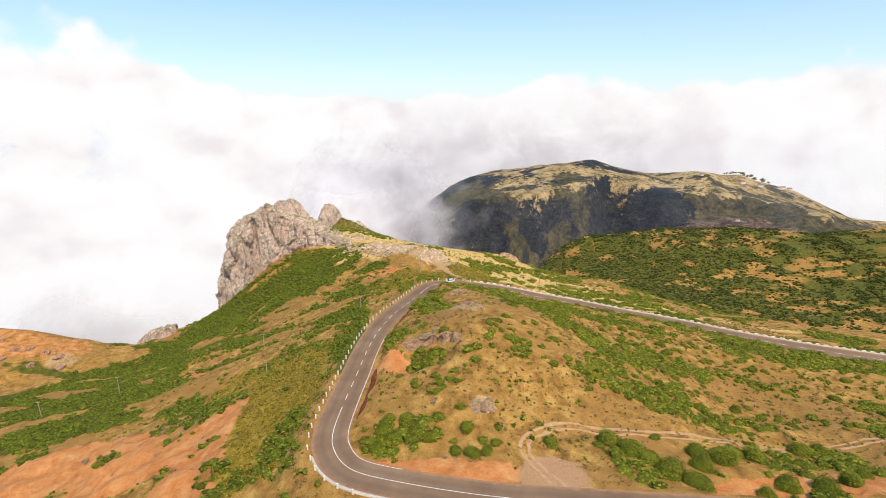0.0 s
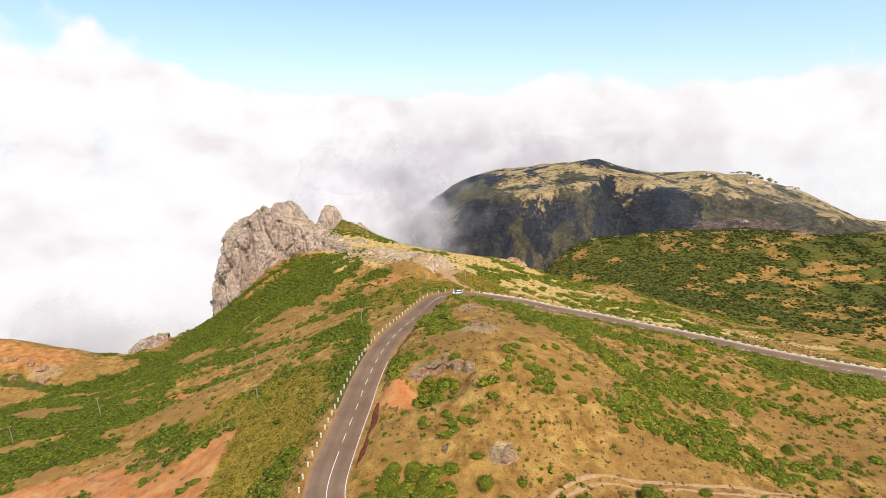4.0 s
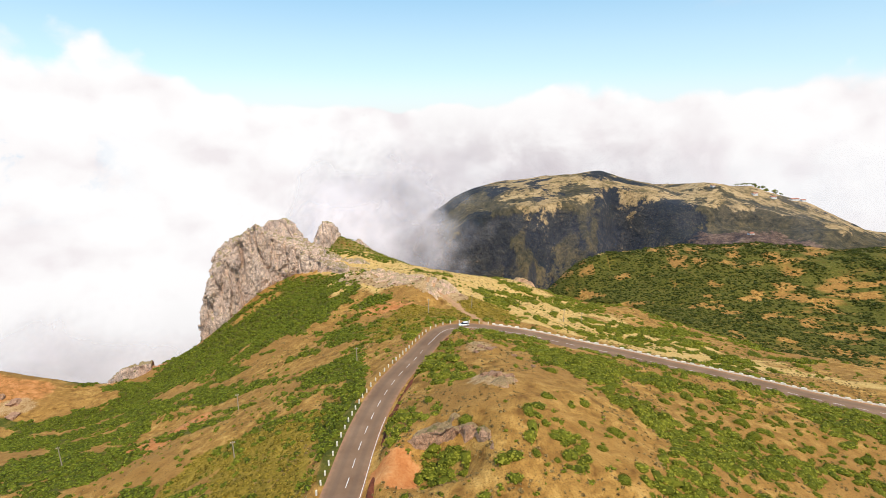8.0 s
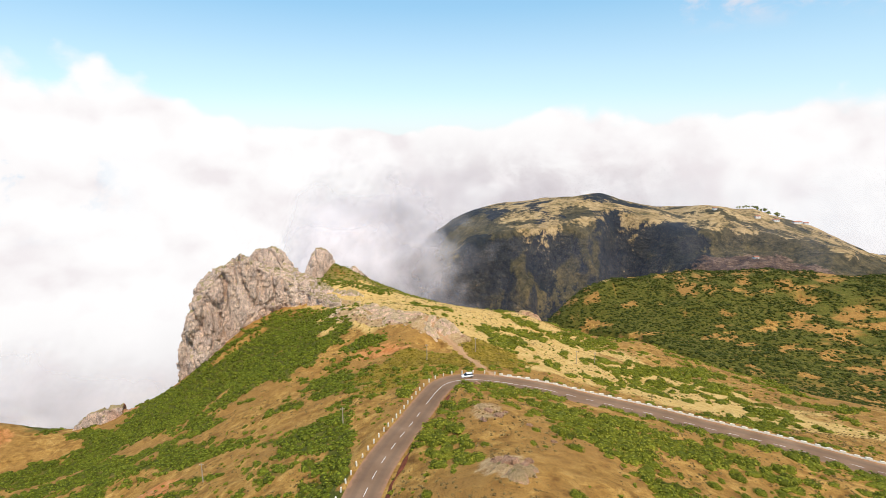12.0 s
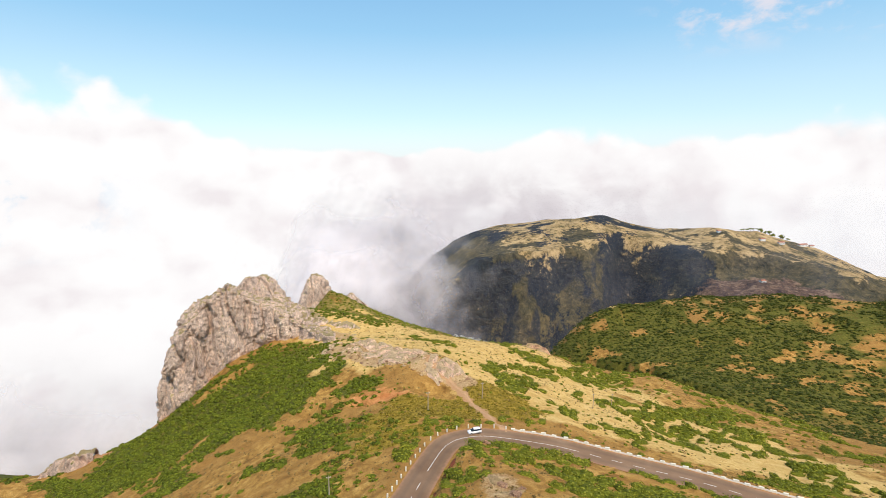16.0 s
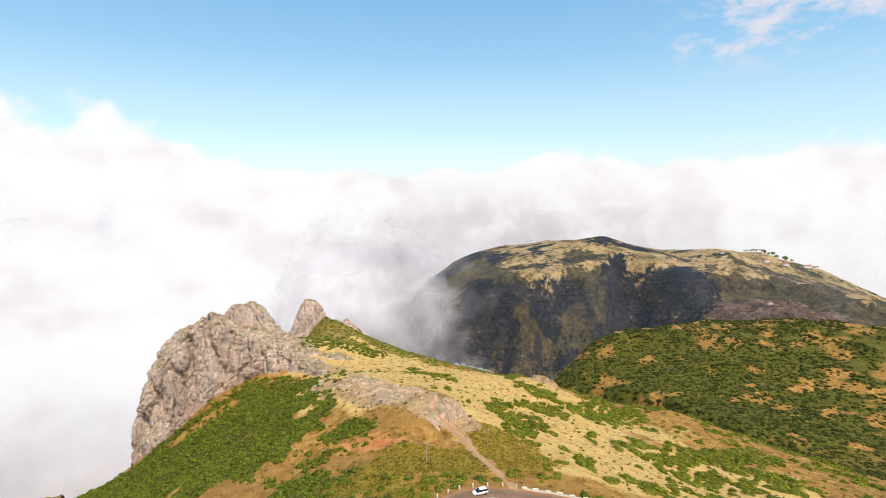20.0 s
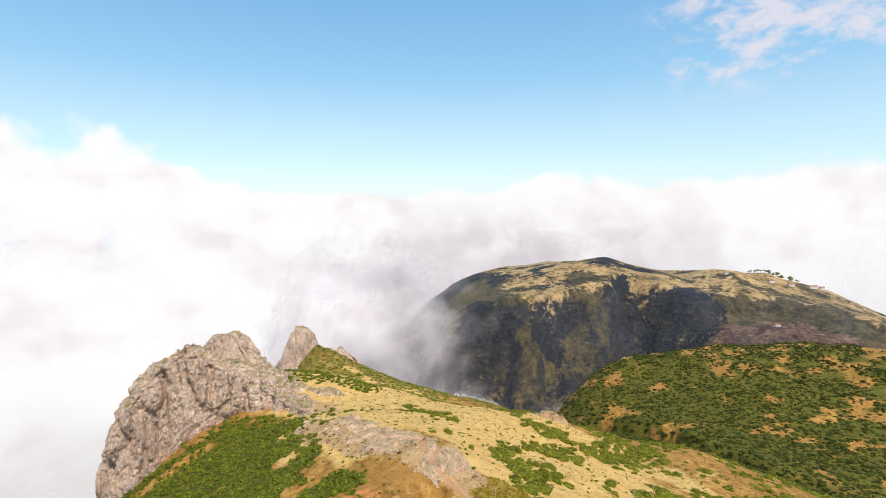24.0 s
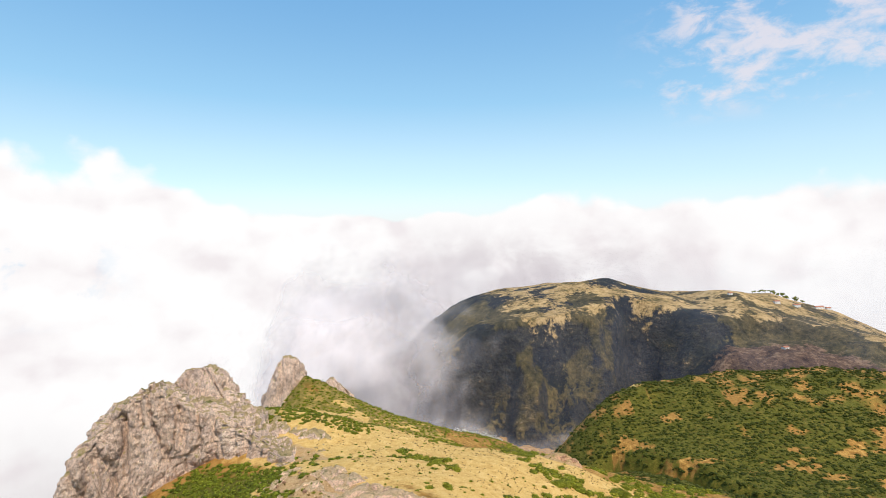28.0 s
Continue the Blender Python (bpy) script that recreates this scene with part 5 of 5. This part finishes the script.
def put_rock(x, y, r, turn=0.0, lift=0.0, k=0):
    ob = new("rock", ROCKS[k % 6])
    ob.matrix_basis = Matrix.Translation((x, y, float(land(np.array([x]), np.array([y]))[0]) + lift)) @ Matrix.Rotation(turn, 4, "Z") @ Matrix.Diagonal((r, r, r, 1))
    return tagged(ob, "weathered grey-brown rock half sunk in dry grass", "rock", group="rocks on the slopes")


for k, (x, y, r) in enumerate(((8, 145, 2.4), (10.5, 143, 1.7), (6, 147, 1.6), (12, 147, 1.3), (9, 97, 1.9), (10.5, 98.5, 1.3), (7.6, 96, 1.0), (7, 178, 1.4), (9, 172, 1.5), (5, 170, 1.1), (11, 176, 1.0), (4, 206, 1.0), (6, 205, 1.3), (1.5, 203, 1.0), (51, 371, 3.4), (55, 370, 2.6), (47, 372, 2.2), (58, 373, 2.0), (20, 160, 1.0), (16, 168, 0.9), (-2, 100, 0.9), (0.5, 84.5, 0.9), (3, 84, 1.0))):
    put_rock(x, y, r, 1.3 * k, -0.1 * r, k)
for k in range(9):
    put_rock(-268 + 5.5 * k + 3 * math.sin(4 * k), 262 + 7 * math.sin(2.2 * k), 2.2 + 1.6 * abs(math.sin(3 * k)), 1.1 * k, -0.4, k)
for k in range(22):
    put_rock(-62 - 26 * math.sin(1.7 * k) ** 2 - 1.3 * k, 104 + 24 * abs(math.sin(2.9 * k)) + 0.9 * k, 0.5 + 0.7 * abs(math.sin(3.3 * k)), 1.9 * k, -0.15, k)
# loose stones of the gravel scarp
count = 0
while count < 150:
    u, v = rng.uniform(-1, 1), rng.uniform(-1, 1)
    a = radians(-37)
    x, y = -30 + 52 * u * math.cos(a) - 9 * v * math.sin(a), 283 + 52 * u * math.sin(a) + 9 * v * math.cos(a)
    put_rock(x, y, 0.25 + 0.75 * rng.uniform() ** 3, rng.uniform(0, 6), -0.05, count)
    count += 1
# the hollowed rock face over the climb
overhang = rock_curtain("hollowed_rock", [(-13, 127.5, 4.8), (-10, 127, 7.0), (-7, 126.5, 8.6), (-4, 126.5, 9.4), (-1, 126, 10.2), (2, 124.5, 11.2), (4, 121.5, 12), (5, 118.5, 11.6), (5.2, 115.5, 10)], 5, lambda x: 0.0, 0.10, 0.42, knoll_mat, 21, 130, 70, 0.9)
tagged(overhang, "pinkish-brown hollowed rock face standing out of the knoll", "rock outcrop")


# ---- the car ----
def car(s, off, back):
    paint = simple("white_car_paint", (0.80, 0.80, 0.80), 0.25, 0.03, 2.0)
    glass = simple("dark_car_glass", (0.02, 0.025, 0.03), 0.08, 0.1, 2.0)
    tyre = simple("tyre_rubber", (0.02, 0.02, 0.02), 0.9, 0.2, 8.0)
    alloy = simple("wheel_alloy", (0.5, 0.5, 0.5), 0.35, 0.1, 8.0, 0.9)
    red = simple("tail_light_red", (0.45, 0.02, 0.02), 0.3, 0.1, 4.0)
    clear = simple("headlight_lens", (0.7, 0.72, 0.75), 0.12, 0.05, 4.0)
    ob = new("car")
    p, turn = on_lane(s, off, 0.01)
    ob.matrix_basis = Matrix.Translation(p) @ Matrix.Rotation(turn + (math.pi if back else 0), 4, "Z")
    tagged(ob, "small white hatchback car on the asphalt road", "car")

    def loft(name, sections, mat, parent):
        """sections: x, half width below and above, bottom and top."""
        bm = bmesh.new()
        rings = []
        for x, wl, wu, zl, zu in sections:
            zm = zl + 0.45 * (zu - zl)
            rings.append([bm.verts.new(q) for q in ((x, -wl, zl), (x, -wl - 0.04, zm), (x, -wu, zu - 0.05), (x, -wu + 0.12, zu), (x, wu - 0.12, zu), (x, wu, zu - 0.05), (x, wl + 0.04, zm), (x, wl, zl))])
        for a, b in zip(rings[:-1], rings[1:]):
            for i in range(8):
                bm.faces.new((a[i], a[(i + 1) % 8], b[(i + 1) % 8], b[i]))
        bm.faces.new(rings[0])
        bm.faces.new(rings[-1][::-1])
        bmesh.ops.recalc_face_normals(bm, faces=bm.faces)
        o = part(name, bm, mat, parent)
        o.data.polygons.foreach_set("use_smooth", [True] * len(o.data.polygons))
        return o
    loft("body", [(-2.0, 0.66, 0.66, 0.42, 0.80), (-1.85, 0.80, 0.76, 0.28, 0.95), (-0.9, 0.84, 0.80, 0.22, 0.98), (0.6, 0.84, 0.80, 0.22, 0.96), (1.4, 0.82, 0.74, 0.24, 0.86), (1.9, 0.76, 0.66, 0.28, 0.72), (2.05, 0.60, 0.52, 0.36, 0.62)], paint, ob)
    loft("windows", [(-1.86, 0.70, 0.56, 0.90, 1.10), (-1.55, 0.74, 0.60, 0.90, 1.40), (0.25, 0.74, 0.60, 0.90, 1.42), (1.15, 0.70, 0.50, 0.86, 0.98)], glass, ob)
    loft("roof", [(-1.66, 0.58, 0.56, 1.34, 1.42), (-1.3, 0.62, 0.60, 1.38, 1.49), (-0.2, 0.62, 0.60, 1.40, 1.51), (0.34, 0.58, 0.56, 1.36, 1.44)], paint, ob)
    for sx in (-1.25, 1.3):
        for sy in (-0.8, 0.8):
            bm = bmesh.new()
            bmesh.ops.create_cone(bm, segments=20, radius1=0.31, radius2=0.31, depth=0.2, cap_ends=True, matrix=Matrix.Translation((sx, sy, 0.31)) @ Matrix.Rotation(radians(90), 4, "X"))
            w = part("wheel", bm, tyre, ob)
            bm = bmesh.new()
            bmesh.ops.create_cone(bm, segments=12, radius1=0.2, radius2=0.19, depth=0.22, cap_ends=True, matrix=Matrix.Translation((sx, sy, 0.31)) @ Matrix.Rotation(radians(90), 4, "X"))
            part("rim", bm, alloy, w)
    for sy in (-0.58, 0.58):
        for name, x, mat in (("headlight", 1.93, clear), ("tail_light", -1.93, red)):
            bm = bmesh.new()
            bmesh.ops.create_uvsphere(bm, u_segments=8, v_segments=6, radius=1.0, matrix=Matrix.Translation((x, sy, 0.68 if x > 0 else 0.82)) @ Matrix.Diagonal((0.1, 0.16, 0.09, 1)))
            part(name, bm, mat, ob)
    for sy in (-0.9, 0.9):
        bm = bmesh.new()
        bmesh.ops.create_uvsphere(bm, u_segments=8, v_segments=6, radius=1.0, matrix=Matrix.Translation((0.72, sy, 0.96)) @ Matrix.Diagonal((0.1, 0.1, 0.07, 1)))
        part("wing_mirror", bm, paint, ob)


car(lane_near(3.5, 212.2), 1.9, True)


# ---- far things on the plateau ----
def at_far(x, y):
    return (x, y, float(far_height(np.array([x]), np.array([y]))[0]))


wall_mat = simple("white_plaster", (0.75, 0.73, 0.68), 0.9, 0.1, 0.3)
roof_mat = simple("clay_roof", (0.40, 0.17, 0.10), 0.9, 0.2, 0.4)
window_mat = simple("dark_window", (0.03, 0.035, 0.04), 0.2, 0.2, 0.5)


def hut(x, y, w, d, h, turn):
    ob = new("farm_building")
    ob.location, ob.rotation_euler = at_far(x, y), (0, 0, turn)
    bm = bmesh.new()
    bmesh.ops.create_cube(bm, size=1.0, matrix=Matrix.Translation((0, 0, h / 2 - 0.6)) @ Matrix.Diagonal((w, d, h + 1.2, 1)))
    part("wall", bm, wall_mat, ob)
    bm = bmesh.new()
    a = [bm.verts.new((sx * (w / 2 + 0.4), sy * (d / 2 + 0.4), h)) for sx in (-1, 1) for sy in (-1, 1)]
    r = [bm.verts.new((sx * (w / 2 + 0.4), 0, h + d * 0.28)) for sx in (-1, 1)]
    for f in ((a[0], a[2], r[1], r[0]), (a[3], a[1], r[0], r[1]), (a[1], a[0], r[0]), (a[2], a[3], r[1]), (a[0], a[1], a[3], a[2])):
        bm.faces.new(f)
    part("roof", bm, roof_mat, ob, "reddish clay tile roof")
    for i in range(max(1, int(w // 5))):
        bm = bmesh.new()
        bmesh.ops.create_cube(bm, size=1.0, matrix=Matrix.Translation((-w / 2 + 2.5 + i * 5, -d / 2, h * 0.55)) @ Matrix.Diagonal((1.4, 0.2, 1.3, 1)))
        part("window", bm, window_mat, ob)
    tagged(ob, "small white farm building with a clay roof", "building", group="buildings on the plateau")


for x, y, w, d, h, turn in ((980, 1420, 26, 9, 5, 0.2), (900, 1390, 16, 8, 5, 0), (845, 1385, 14, 8, 5, 0.1), (690, 1130, 12, 8, 4, 0.3), (1020, 1440, 12, 8, 5, 0), (735, 1400, 10, 7, 4, 0.1)):
    hut(x, y, w, d, h, turn)


def far_tree(x, y, h, k):
    ob = new("tree")
    ob.location = at_far(x, y)
    bm = bmesh.new()
    bmesh.ops.create_cone(bm, segments=6, radius1=0.07 * h, radius2=0.02 * h, depth=h * 0.7, cap_ends=True, matrix=Matrix.Translation((0, 0, h * 0.3)))
    part("trunk", bm, bark_core_shade_mat, ob)
    v, f, i = FAR[k % 5]
    rng_ = np.random.default_rng(k)
    V, F = [], []
    for j in range(7):
        o = np.array([rng_.normal() * 0.2 * h, rng_.normal() * 0.2 * h, h * rng_.uniform(0.4, 0.85)])
        V.append(v * h * rng_.uniform(0.18, 0.3) * np.array([1, 1, 1.6]) + o)
        F.append(f + j * len(v))
    c = new("crown", quick_mesh("crown", np.vstack(V), np.vstack(F), [leaf_mat], False))
    c.parent = ob
    tagged(ob, "dark tree on the far plateau edge", "tree", group="trees on the plateau")


for k in range(16):
    far_tree(850 + 9 * k + 5 * math.sin(k * 2.7), 1490 + 8 * math.sin(k * 1.9), 7 + 5 * abs(math.sin(k * 3.3)), k)


# pale leafless shrubs along the far lip of the ridge
PALE = []
for k in range(26):
    u = k / 25
    x, y, rad = 4 + 33 * u + 1.2 * math.sin(5 * k), 492 + 12 * u + 3 * math.sin(3.1 * k), 2.2 + 0.7 * math.sin(2.3 * k)
    v, f, i = NEAR[k % 6]
    ob = new("pale_shrub", quick_mesh("pale_shrub", v[:248], f[:62], [pale_mat], False) if k < 6 else PALE[k % 6])
    if k < 6:
        PALE.append(ob.data)
    ob.matrix_basis = Matrix.Translation((x, y, float(land(np.array([x]), np.array([y]))[0]))) @ Matrix.Rotation(1.7 * k, 4, "Z") @ Matrix.Diagonal((rad, rad, rad * 1.3, 1))
    tagged(ob, "bleached leafless shrub on the ridge edge", "shrub", group="bleached shrubs on the ridge")
